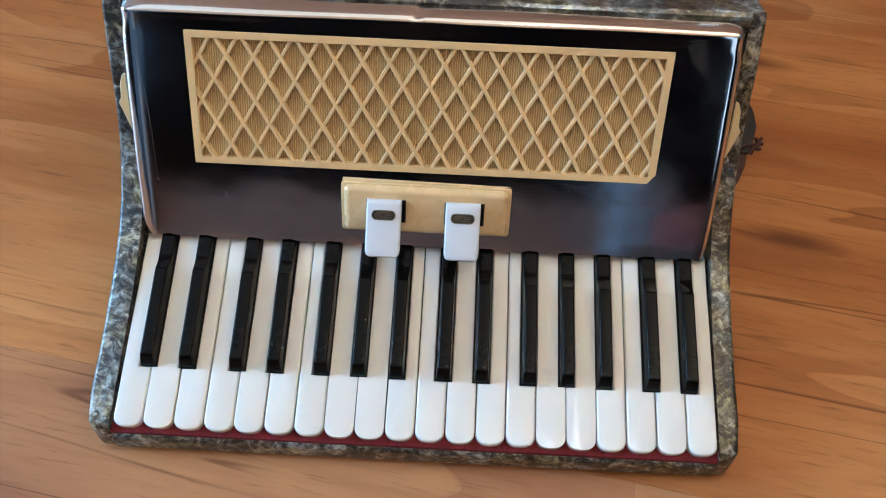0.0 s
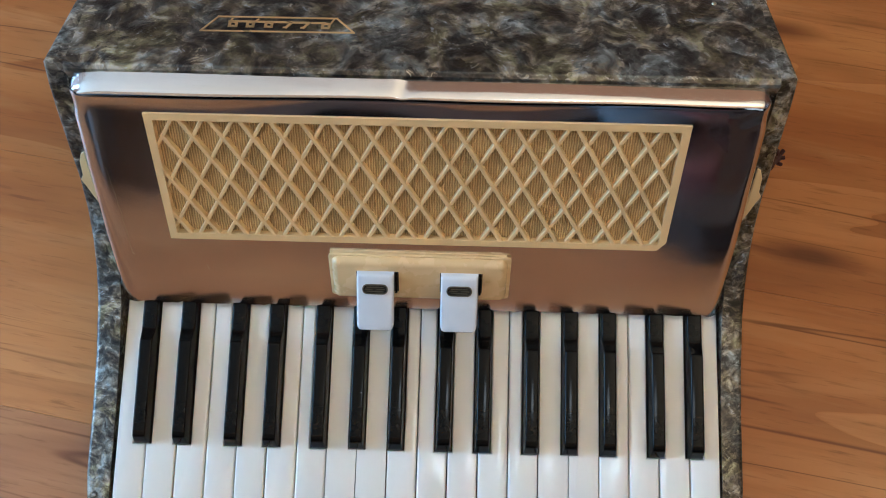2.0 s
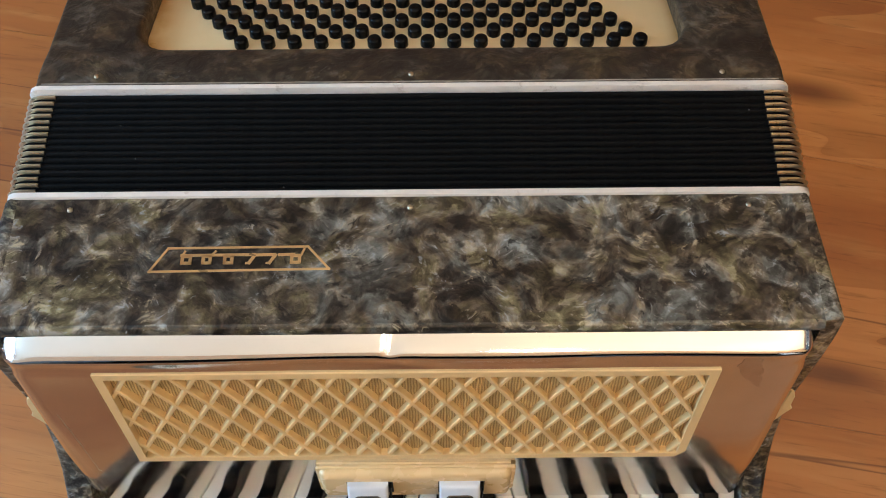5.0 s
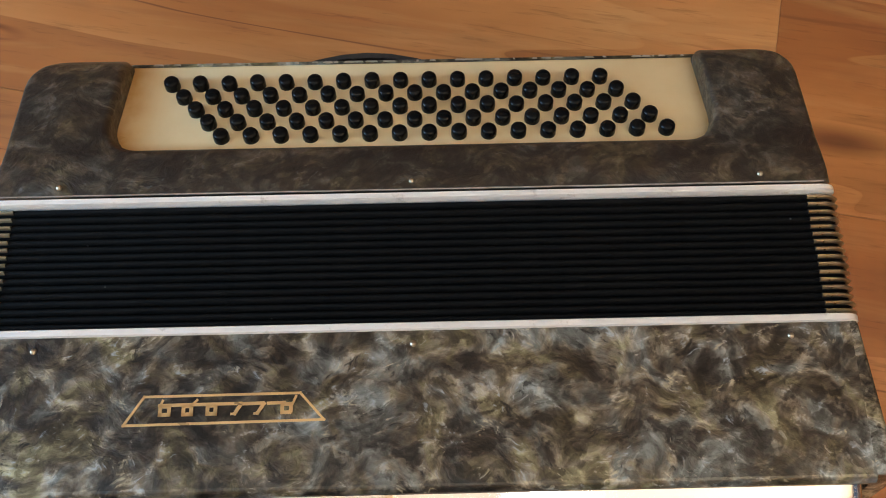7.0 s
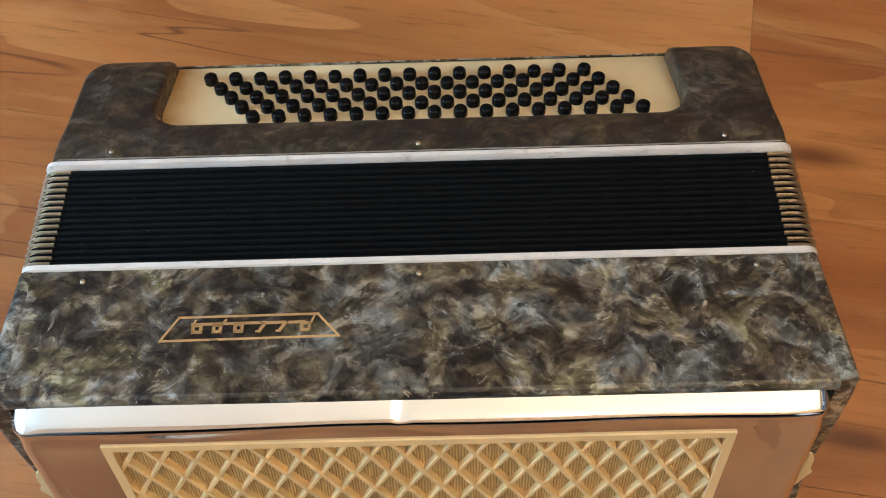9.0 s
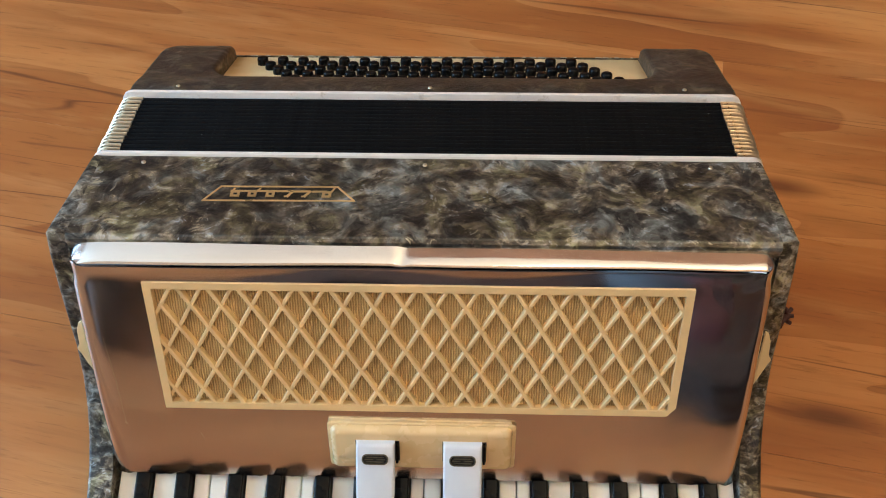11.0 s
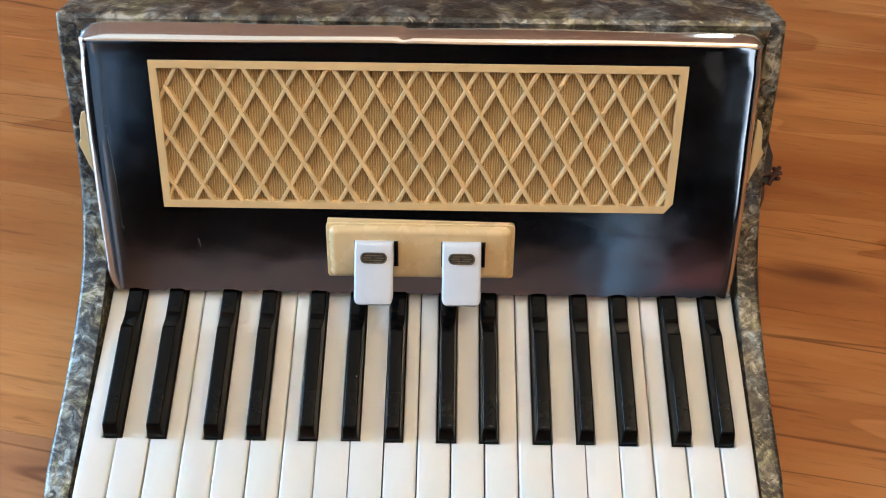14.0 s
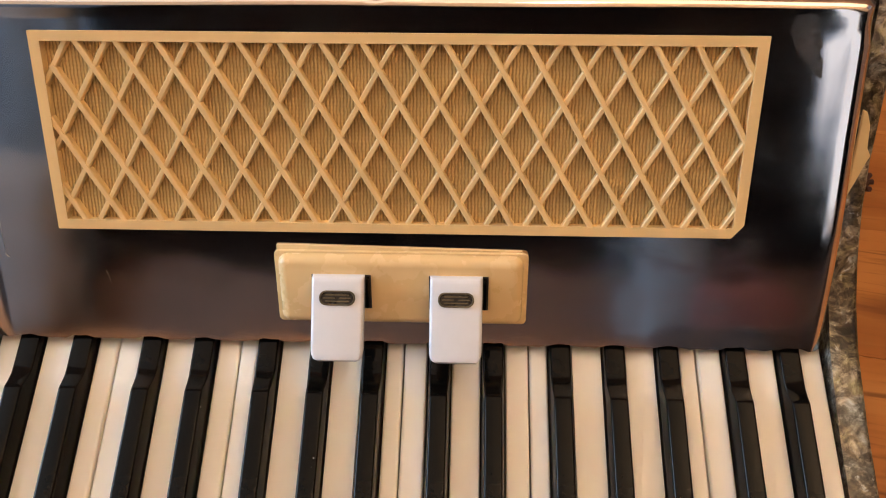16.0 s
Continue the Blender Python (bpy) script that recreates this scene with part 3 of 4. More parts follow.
def white_key(n):
    x0, x1 = KX0 + PITCH * n + 0.00033, KX0 + PITCH * (n + 1) - 0.00033
    mid = (x0 + x1) / 2
    left = [x for b, x in BLACKS if b == n]
    right = [x for b, x in BLACKS if b == n + 1]
    pts, half = [], (x1 - x0) / 2
    for k in range(15):
        a = math.pi * (1 - k / 14)
        u, w = math.cos(a), math.sin(a)
        pts.append((mid + half * math.copysign(abs(u) ** 0.74, u), 0.0078 * (1 - abs(w) ** 0.85)))
    back = BSTART / math.cos(radians(SLOPE))
    if right:
        e = right[0] - BW / 2 - 0.0006
        pts += [(x1, back - 0.0006), (e, back - 0.0006), (e, KLEN)]
    else:
        pts += [(x1, KLEN)]
    if left:
        e = left[0] + BW / 2 + 0.0006
        pts += [(e, KLEN), (e, back - 0.0006), (x0, back - 0.0006)]
    else:
        pts += [(x0, KLEN)]
    bm = bmesh.new()
    prism(bm, [(x - mid, y) for x, y in pts], -0.0085, 0.0, "z")
    bevel(bm, 0.0016, 4, lambda e: all(v.co.z > -0.001 for v in e.verts), 40)
    droop = random.uniform(-0.0003, 0.0003)
    return part("white_key", bm, WHITE, accordion, "", 40, KEYPLANE @ pose(mid, 0, droop))


for n in range(20):
    white_key(n)


def black_key():
    """A key with sloping sides, a slim raised top and a lower neck behind the bend."""
    bm = bmesh.new()
    h = BW / 2
    rows = [(0.0, 0.0024, 0.0046), (0.0010, 0.0038, 0.0044), (0.0034, 0.0074, 0.0041), (0.0040, 0.0083, 0.0040), (0.0047, 0.0090, 0.0040), (0.0060, 0.0095, 0.0039), (0.0085, 0.0097, 0.0039), (0.0648, 0.0100, 0.0039), (0.0660, 0.0099, 0.0039), (0.0670, 0.0094, 0.0039), (0.0695, 0.0079, 0.0041), (0.0735, 0.0060, 0.0044), (0.0780, 0.0054, 0.0046), (0.125, 0.0053, 0.0046)]
    last = None
    for y, z, w in rows:
        edge = [(h, -0.006), (h, 0.0004), (h - 0.0002, 0.0012), (w + 0.00025, z - 0.0011), (w, z - 0.0005), (w - 0.0004, z - 0.00013), (w - 0.0010, z)]
        sec = [(-x, k) for x, k in edge] + edge[::-1]
        row = [bm.verts.new((x, y, k)) for x, k in sec]
        for k in range(len(sec) - 1):
            if last:
                bm.faces.new((last[k], last[k + 1], row[k + 1], row[k]))
        if last is None:
            bm.faces.new(row[::-1])
        last = row
    return bm


first_black = None
for b, x in BLACKS:
    place = KEYPLANE @ pose(x, BSTART / math.cos(radians(SLOPE)), random.uniform(-0.0002, 0.0002), 0, 0, random.uniform(-0.15, 0.15))
    if first_black is None:
        first_black = part("black_key", black_key(), BLACK, accordion, "", 70, place)
    else:
        again(first_black, accordion, place)

# ---- polished cover over the key backs
GX = -0.0042
LEAN_C = 60.95
GRILLE = pose(GX, 0.1500, 0.1205, LEAN_C)  # x across, y up the cover, z out of it
PROFILE = [(0.1268, 0.0693), (0.1278, 0.0714), (0.1323, 0.0806), (0.1372, 0.0902), (0.1445, 0.1050), (0.1535, 0.1228), (0.1735, 0.1599), (0.1916, 0.1924), (0.1936, 0.1960), (0.1954, 0.1994), (0.1969, 0.2024), (0.1977, 0.2042), (0.1982, 0.2054), (0.1990, 0.2065), (0.2001, 0.2072), (0.2014, 0.2077), (0.2050, 0.2084), (0.2110, 0.2094)]
HOLE = (5, 7)


def cover():
    bm = bmesh.new()
    x0, x1 = -0.1981, 0.1921

    def rolled(width):
        """The rounded end of the sheet: steps inwards and depths."""
        turns = [radians(90 * k / 9) for k in range(10)]
        return [(width * (1 - math.cos(a)), 0.0042 * (1 - math.sin(a))) for a in turns]

    left, right = rolled(0.0110), rolled(0.0062)
    n = 110
    inner = sorted([(x0 + 0.0115 + (x1 - x0 - 0.018) * k / n, 0.0) for k in range(1, n)] + [(GX - 0.1490, 0.0), (GX + 0.1490, 0.0), (-0.016, 0), (-0.012, 0), (-0.008, 0)])
    cols = [(x0, 0.011)] + [(x0 + w, d) for w, d in left] + inner + [(x1 - w, d) for w, d in right[::-1]] + [(x1, 0.011)]
    prof = [Vector((0, y, z)) for y, z in PROFILE]
    grid = []
    for x, d in cols:
        row = []
        for i, p in enumerate(prof):
            t = prof[min(i + 1, len(prof) - 1)] - prof[max(i - 1, 0)]
            nrm = Vector((0, -t.z, t.y)).normalized()
            q = p - nrm * d
            # the lower edge is nibbled over the black keys
            if i == 0:
                nib = max(math.exp(-(((x - bx) / 0.0058) ** 4)) for _, bx in BLACKS)
                q += (prof[1] - prof[0]) * (0.62 * nib + 0.12 * math.sin(x * 900))
            # near the far end the sheet is uneven and turns away towards its edge
            bend = max(0.0, (x - 0.160) / 0.032) ** 2 * min(1.0, max(0.0, (p.z - 0.120) / 0.05))
            q -= nrm * bend * (0.0016 + 0.0004 * math.sin(p.z * 260 + x * 190) + 0.0003 * math.sin(p.z * 610 - x * 300))
            # the shallow dent in the middle of the top edge
            if 14 <= i <= 16:
                q.z -= 0.0007 * math.exp(-(((x + 0.012) / 0.0030) ** 2))
            if i >= 13:
                q.z += 0.0003 * math.sin(x * 31) * (i - 13) / 4
            # the folded edge stands forward towards one end, and the corners are crumpled
            if i >= 8:
                lead = min(1.0, (i - 7) / 4) * min(1.0, (17 - i) / 4)
                end = max(0.0, 1 - (x - x0) / 0.006, 1 - (x1 - x) / 0.006)
                q.y += 0.0042 * (1 - math.sqrt(max(0.0, 1 - min(1.0, end) ** 2)))
                q.y -= lead * (0.0004 * math.sin(x * 40) + 0.0014 * max(0.0, (-x - 0.02) / 0.18) ** 1.4)
            # beyond the dent the folded top leans back
            if i >= 13:
                turn = min(1.0, max(0.0, (x + 0.014) / 0.005))
                q.z -= 0.0011 * turn * turn * (3 - 2 * turn) * (p.y - 0.2001) / 0.0109
            if i >= 14:
                q.z += 0.0010 * max(0.0, (x - 0.166) / 0.026) ** 2 * (i - 13) / 4 - 0.0018 * max(0.0, (-x - 0.178) / 0.02) ** 2
            row.append(bm.verts.new((x, q.y, q.z)))
        grid.append(row)
    for a, b in zip(grid, grid[1:]):
        for i in range(len(prof) - 1):
            if not (HOLE[0] <= i < HOLE[1] and abs((a[i].co.x + b[i].co.x) / 2 - GX) < 0.1490):
                bm.faces.new((a[i], a[i + 1], b[i + 1], b[i]))
    ob = part("grille_cover", bm, CHROME, accordion, "polished mirror metal cover", 60)
    s = ob.modifiers.new("sheet", "SOLIDIFY")
    s.thickness, s.offset, s.use_rim = 0.0008, 0.0, False
    return ob


cover_sheet = cover()

# fine scratches on the cover, each following its slope
def on_cover(x, z, lift):
    for (ya, za), (yb, zb) in zip(PROFILE, PROFILE[1:]):
        if za <= z <= zb:
            t = (z - za) / (zb - za)
            slope = Vector((0, -(zb - za), yb - ya)).normalized()
            return Vector((x, ya + (yb - ya) * t, z)) + slope * lift


def scratch(x0, z0, x1, z1, bow, width):
    bm = bmesh.new()
    last = None
    for k in range(13):
        t = k / 12
        x, z = x0 + (x1 - x0) * t + bow * math.sin(math.pi * t) + 0.0002 * math.sin(k * 2.3), z0 + (z1 - z0) * t
        w = width * (0.35 + 0.65 * math.sin(math.pi * min(1.0, t * 1.2 + 0.1)))
        row = [bm.verts.new(on_cover(x + a * w, z, h)) for a, h in ((-1, 0.0004), (0, 0.00052), (1, 0.0004))]
        if last:
            for a in range(2):
                bm.faces.new((last[a], last[a + 1], row[a + 1], row[a]))
        last = row
    return part("scratch", bm, STEEL, cover_sheet, "fine pale scratch", 60)


for line in ((-0.1865, 0.163, -0.1838, 0.108, 0.0008, 0.00008), (-0.1842, 0.1075, -0.1825, 0.1062, 0.0, 0.00022), (-0.1385, 0.101, -0.1372, 0.096, 0.0002, 0.00014), (0.1490, 0.1935, 0.1478, 0.1830, 0.0, 0.00013), (-0.034, 0.0790, -0.0325, 0.0775, 0.0, 0.00025)):
    scratch(*line)

# a dull leaf-shaped stain near the upper corner
bm = bmesh.new()
last = None
for k in range(15):
    t = k / 14
    x, z = 0.1625 + 0.0100 * t * t, 0.2035 - 0.0225 * t
    w = 0.0068 * math.sin(math.pi * min(1.0, 0.16 + 0.84 * t)) ** 0.8 * (1 - 0.35 * t) + 0.0005 * math.sin(k * 2.1)
    row = [bm.verts.new(on_cover(x + a * max(w, 0.0002) + 0.0006 * math.sin(k * 1.3), z, 0.00048)) for a in (-1.0, -0.4, 0.3, 1.0)]
    if last:
        for a in range(3):
            bm.faces.new((last[a], last[a + 1], row[a + 1], row[a]))
    last = row
part("stain", bm, DULL, cover_sheet, "dull leaf-shaped stain", 60)

# ---- ivory grille: frame, crossing bars and the cloth behind
GH, GW0, GW1 = 0.0868, 0.1522, 0.1536  # height, half widths below and above
BORDER = 0.0043


def half_at(v):
    return GW0 + (GW1 - GW0) * v / GH


grille = tagged(new("grille"), "ivory plastic lattice grille with one broken bar")
grille.parent = accordion
grille.matrix_basis = GRILLE


def bar_mesh(p, q, w, h, base):
    """A bar with a rounded top between two points of the grille plane."""
    bm = bmesh.new()
    p, q = Vector((*p, 0)), Vector((*q, 0))
    d = (q - p).normalized()
    s = Vector((-d.y, d.x, 0))
    sec = [(-w / 2, base), (-w / 2, h - w * 0.20), (-w * 0.33, h), (w * 0.33, h), (w / 2, h - w * 0.20), (w / 2, base)]
    rings = [[bm.verts.new(o + s * a + Vector((0, 0, b))) for a, b in sec] for o in (p, q)]
    for k in range(len(sec)):
        bm.faces.new((rings[0][k], rings[0][(k + 1) % 6], rings[1][(k + 1) % 6], rings[1][k]))
    bm.faces.new(rings[0][::-1])
    bm.faces.new(rings[1])
    return bm


bm = bmesh.new()
outer = [(-half_at(0), 0), (half_at(0) - 0.0050, 0), (half_at(0), 0.0060), (half_at(GH), GH), (-half_at(GH), GH)]
inner = [(-half_at(BORDER) + BORDER * 1.1, BORDER), (half_at(BORDER) - BORDER * 1.1 - 0.0005, BORDER), (half_at(BORDER) - BORDER * 1.1, BORDER + 0.0005), (half_at(GH) - BORDER * 1.1, GH - BORDER), (-half_at(GH) + BORDER * 1.1, GH - BORDER)]
lo_o, hi_o = ([bm.verts.new((*p, z)) for p in outer] for z in (-0.0068, 0.0))
lo_i, hi_i = ([bm.verts.new((*p, z)) for p in inner] for z in (-0.0068, 0.0))
for k in range(5):
    j = (k + 1) % 5
    bm.faces.new((hi_o[k], hi_o[j], hi_i[j], hi_i[k]))
    bm.faces.new((lo_o[k], lo_i[k], lo_i[j], lo_o[j]))
    bm.faces.new((lo_o[k], lo_o[j], hi_o[j], hi_o[k]))
    bm.faces.new((lo_i[k], hi_i[k], hi_i[j], lo_i[j]))
bevel(bm, 0.0006, 2)
part("frame", bm, IVORY, grille)
part("broken_corner", block(half_at(0) - 0.0058, half_at(0) - 0.0010, 0.0008, 0.0052, -0.0068, -0.0030, 0.0003, 1), IVORY, grille, "", 0)

DX, DV, V0 = 0.01730, 0.02905, 0.0571  # diamond width and height, height of a row of crossings
for lean in (1, -1):
    for k in range(-14, 15):
        # bar through (k * DX, V0), running up to one side
        c = k * DX + 0.0020
        lo_v, hi_v = BORDER - 0.0015, GH - BORDER + 0.0015
        a = [c + lean * (lo_v - V0) * DX / DV, lo_v]
        b = [c + lean * (hi_v - V0) * DX / DV, hi_v]

        def cut(p, q):
            """Moves p to the frame where it lies outside."""
            lim = half_at(p[1]) - BORDER * 0.5
            if abs(p[0]) > lim:
                s = 1 if p[0] > 0 else -1
                u = (s * lim - p[0]) / (q[0] - p[0] + 1e-9)
                if not 0 <= u <= 1:
                    return None
                return [p[0] + u * (q[0] - p[0]), p[1] + u * (q[1] - p[1])]
            return p

        a2, b2 = cut(a, b), cut(b, a)
        if a2 is None or b2 is None or abs(b2[1] - a2[1]) < 0.003:
            continue
        if lean == -1 and k == -8:
            b2 = [b2[0] + 0.0058, b2[1] - 0.0097]
        h, wide = (-0.0008, 0.0024) if lean == 1 else (-0.0005, 0.0026)
        part("bar", bar_mesh(a2, b2, wide, h, -0.0056), IVORY, grille, "", 25)
part("speaker_cloth", block(-half_at(0) + 0.003, half_at(0) - 0.003, 0.003, GH - 0.003, -0.0064, -0.0044), CLOTH, grille, "brown woven speaker cloth", 0)

# ---- register plate with two rocker levers
ON_COVER = pose(0, -0.0265, -0.0012, 6.8)  # the plate lies on the lower, steeper part of the cover
bm = bmesh.new()
prism(bm, round_rect(-0.0555, 0.0590, -0.0183, 0.0180, 0.0022, 4), -0.0016, 0.0, "z")
bevel(bm, 0.0006, 2, lambda e: all(v.co.z > -0.0005 for v in e.verts), 30)
plate = part("switch_plate", bm, AGED, accordion, "yellowed ivory plastic switch plate", 35, GRILLE @ ON_COVER)
part("backing", block(-0.0548, 0.0560, -0.0150, 0.0194, -0.0032, -0.0018, 0.0006), AGED, plate, "", 35, pose(0, 0, 0, 0, 0, -0.9))
bm = bmesh.new()
prism(bm, round_rect(-0.0535, 0.0568, -0.0172, 0.0170, 0.0045, 6), -0.0004, 0.0048, "z")
bevel(bm, 0.0046, 7, lambda e: all(v.co.z > 0.004 for v in e.verts), 30)
part("raised_panel", bm, AGED, plate)


def lever(x):
    sw = part("register_switch", lever_mesh(), SWITCH, accordion, "white plastic rocker lever", 40, GRILLE @ pose(x - GX, 0, 0))
    part("slot", block(-0.0123, 0.0143, -0.0080, 0.0090, 0.0030, 0.0051), DARK, sw, "", 0, ON_COVER)
    part("hinge_side", block(0.0121, 0.0136, -0.0330, -0.0190, 0.0040, 0.0082, 0.0005), BLACK, sw, "", 0)
    bm = bmesh.new()
    prism(bm, round_rect(-0.0080, 0.0080, -0.0032, 0.0032, 0.0030, 5), -0.0004, 0.0006, "z")
    bevel(bm, 0.0003, 1)
    badge = part("badge", bm, BADGE, sw, "small dark oval badge", 35, pose(0, -0.0265, 0.0120, -20))
    outline = round_rect(-0.0076, 0.0076, -0.0029, 0.0029, 0.0027, 5)
    part("rim", tube([(u, v, 0.0006) for u, v in outline + outline[:1]], 0.00042, 6), BADGE_LINE, badge, "", 60)
    for w, v in ((0.0105, 0.0014), (0.0105, -0.0014), (0.0052, 0.0)):
        for c in ((0,) if w > 0.008 else (-0.0036, 0.0036)):
            part("line", block(c - w / 2, c + w / 2, v - 0.00028, v + 0.00028, 0.0004, 0.0009), BADGE_LINE, badge, "", 0)
    return sw


def lever_mesh():
    side = [(-0.0180, 0.0045), (-0.0180, 0.0080), (-0.0187, 0.0090), (-0.0202, 0.0097), (-0.0265, 0.0120), (-0.0400, 0.0169), (-0.0490, 0.0202), (-0.0505, 0.0207), (-0.0516, 0.0210), (-0.0524, 0.0211), (-0.0535, 0.0203), (-0.0538, 0.0186), (-0.0525, 0.0172), (-0.0400, 0.0120), (-0.0300, 0.0070), (-0.0220, 0.0040)]
    bm = bmesh.new()
    prism(bm, side, -0.0117, 0.0117)
    bevel(bm, 0.0034, 5, lambda e: abs(e.verts[0].co.x - e.verts[1].co.x) < 1e-5 and all(v.co.z > 0.0075 for v in e.verts) and not all(v.co.y < -0.0300 and v.co.z < 0.0180 for v in e.verts), 60)
    for v in bm.verts:
        d = min(1.0, max(0.0, (-0.0488 - v.co.y) / 0.0050))
        v.co.x *= 1 - 0.30 * (1 - math.sqrt(1 - 0.98 * d * d))
    return bm


for x in (-0.0299, 0.0227):
    lever(x)

# ---- bindings, bellows and metal corners
FOLDS, U0, U1 = 16, 0.0100, 0.0704
HALF, DEPTH = 0.2045, 0.176


def ring(bm, u, inset, r=0.008, up=0.0):
    return [bm.verts.new((x, u, w)) for x, w in round_rect(-HALF + inset, HALF - inset, -DEPTH + inset, up - inset, r)]


def loft(rows):
    bm = bmesh.new()
    rings = [ring(bm, *row) for row in rows]
    n = len(rings[0])
    for a, b in zip(rings, rings[1:]):
        for k in range(n):
            bm.faces.new((a[k], a[(k + 1) % n], b[(k + 1) % n], b[k]))
    bm.faces.new(rings[0])
    bm.faces.new(rings[-1][::-1])
    return bm


bellows = tagged(new("bellows"), "closed black cloth bellows")
bellows.parent = accordion
bellows.matrix_basis = BODY
step = (U1 - U0) / FOLDS
fold = None
for k in range(FOLDS):
    at = pose(random.uniform(-0.0004, 0.0004), U0 + step * (k + 0.5), random.uniform(-0.0004, 0.0002) - 0.0018)
    if fold is None:
        fold = part("fold", loft([(-step / 2, 0.0036, 0.005), (-step * 0.24, 0.0006, 0.0075), (0, 0, 0.008), (step * 0.24, 0.0006, 0.0075), (step / 2, 0.0036, 0.005)]), FOLD, bellows, "", 80, at)
        corners = []
        for s in (-1, 1):
            bm = bmesh.new()
            line = [(s * (HALF - 0.0150), 0.0)] + [(s * (HALF - 0.008 + 0.0092 * math.sin(radians(a))), -0.008 + 0.008 * math.cos(radians(a))) for a in range(0, 91, 15)] + [(s * (HALF + 0.0012), -0.030)]
            rows = []
            for i, (x, w) in enumerate(line):
                a = line[max(i - 1, 0)]
                b = line[min(i + 1, len(line) - 1)]
                nrm = Vector((-(b[1] - a[1]), 0, b[0] - a[0])).normalized() * s
                rows.append([bm.verts.new((x + nrm.x * o, v * step, w + nrm.z * o)) for v, o in ((-0.29, -0.0010), (-0.18, 0.0003), (0, 0.0009), (0.18, 0.0003), (0.29, -0.0010))])
            for a, b in zip(rows, rows[1:]):
                for i in range(4):
                    bm.faces.new((a[i], a[i + 1], b[i + 1], b[i]))
            bm.faces.new(rows[0])
            corners.append(part("metal_corner", bm, STEEL, bellows, "nickel corner cap", 60, at))
    else:
        again(fold, bellows, at)
        for c in corners:
            again(c, bellows, at)


def binding(u0, u1):
    bm = loft([(u0, 0.0012, 0.007, 0.0), (u0 + 0.0006, -0.0002, 0.008, 0.0), (u1 - 0.0006, -0.0002, 0.008, 0.0), (u1, 0.0012, 0.007, 0.0)])
    return part("binding", bm, GASKET, accordion, "white celluloid binding strip", 50, BODY @ pose(0, 0, 0.0012))


binding(0.0060, 0.0100)
binding(0.0704, 0.0741)

# ---- bass box
XL, XR, OL, OR_ = -0.2046, 0.1996, -0.1555, 0.1520


def bass_top(y):
    pts = [(0.30, front(0.30)), (0.3555, 0.1828), (0.3640, 0.1790), (0.3740, 0.1735), (0.3900, 0.1668), (0.4200, 0.1540), (0.4270, 0.1500), (0.4310, 0.1450)]
    for (a, p), (b, q) in zip(pts, pts[1:]):
        if y <= b:
            return p + (q - p) * (y - a) / (b - a)
    return pts[-1][1]


Y0, Y1, YN, RO, RI = 0.3482, 0.4315, 0.3742, 0.018, 0.016


def arc(cx, cy, r, a0, a1, n=6):
    return [(cx + r * math.cos(radians(a0 + (a1 - a0) * k / n)), cy + r * math.sin(radians(a0 + (a1 - a0) * k / n))) for k in range(n + 1)]


outline = [(XL, Y0), (XR, Y0)] + arc(XR - RO, Y1 - RO, RO, 0, 90) + arc(OR_ - 0.004 + 0.006, Y1 - 0.004, 0.004, 90, 180) + arc(OR_ - RI, YN + RI, RI, 0, -90) + arc(OL + RI, YN + RI, RI, 270, 180) + arc(OL - 0.002, Y1 - 0.004, 0.004, 0, 90) + arc(XL + RO, Y1 - RO, RO, 90, 180)
bm = bmesh.new()
prism(bm, outline, -0.030, 0.0, "z")
bevel(bm, 0.0035, 4, lambda e: all(v.co.z > -0.001 for v in e.verts) and not all(abs(v.co.y - Y0) < 1e-5 for v in e.verts), 40)
for y in (0.3555, 0.3600, 0.3640, 0.3690, 0.3740, 0.3820, 0.3900, 0.4050, 0.4200, 0.4235, 0.4270):
    bmesh.ops.bisect_plane(bm, geom=bm.verts[:] + bm.edges[:] + bm.faces[:], plane_co=(0, y, 0), plane_no=(0, 1, 0))
for v in bm.verts:
    v.co.z += bass_top(v.co.y)
bmesh.ops.triangulate(bm, faces=[f for f in bm.faces if len(f.verts) > 4])
part("bass_shell", bm, DARK_PEARL, accordion, "darker brown-grey pearl celluloid", 40)
bm = bmesh.new()
prism(bm, [(0.3475, front(0.3475) - 0.0302), (0.3640, 0.1485), (0.4300, 0.1125), (0.4020, 0.0020), (0.3110, 0.0200)], XL + 0.0008, XR - 0.0008)
bevel(bm, 0.004, 2)
part("bass_case", bm, DARK_PEARL, accordion)

# worn bead along the front edge of the bass shell
part("edge_bead", tube([(XL + 0.004 + (XR - XL - 0.008) * k / 40, 0.3487 + 0.00008 * math.sin(k * 1.9), bass_top(0.3487) + 0.00005 * math.sin(k * 2.7)) for k in range(41)], 0.00045, 6), WORN, accordion, "thin worn pale edge", 60)

# button plate and its 80 buttons
PLATE_TILT = -math.degrees(math.atan(0.45))
PLATE = pose(0, 0.3985, 0.1500, PLATE_TILT)
bplate = part("button_plate", block(-0.1620, 0.1580, -0.034, 0.0345, -0.0020, 0.0, 0.0004), AMBER, accordion, "cream plastic bass button plate, yellowed at its border", 35, PLATE)
part("plate_rim", block(-0.1560, 0.1530, 0.0345, 0.0360, -0.0120, 0.0010, 0.0003), PEARL, bplate, "", 35)

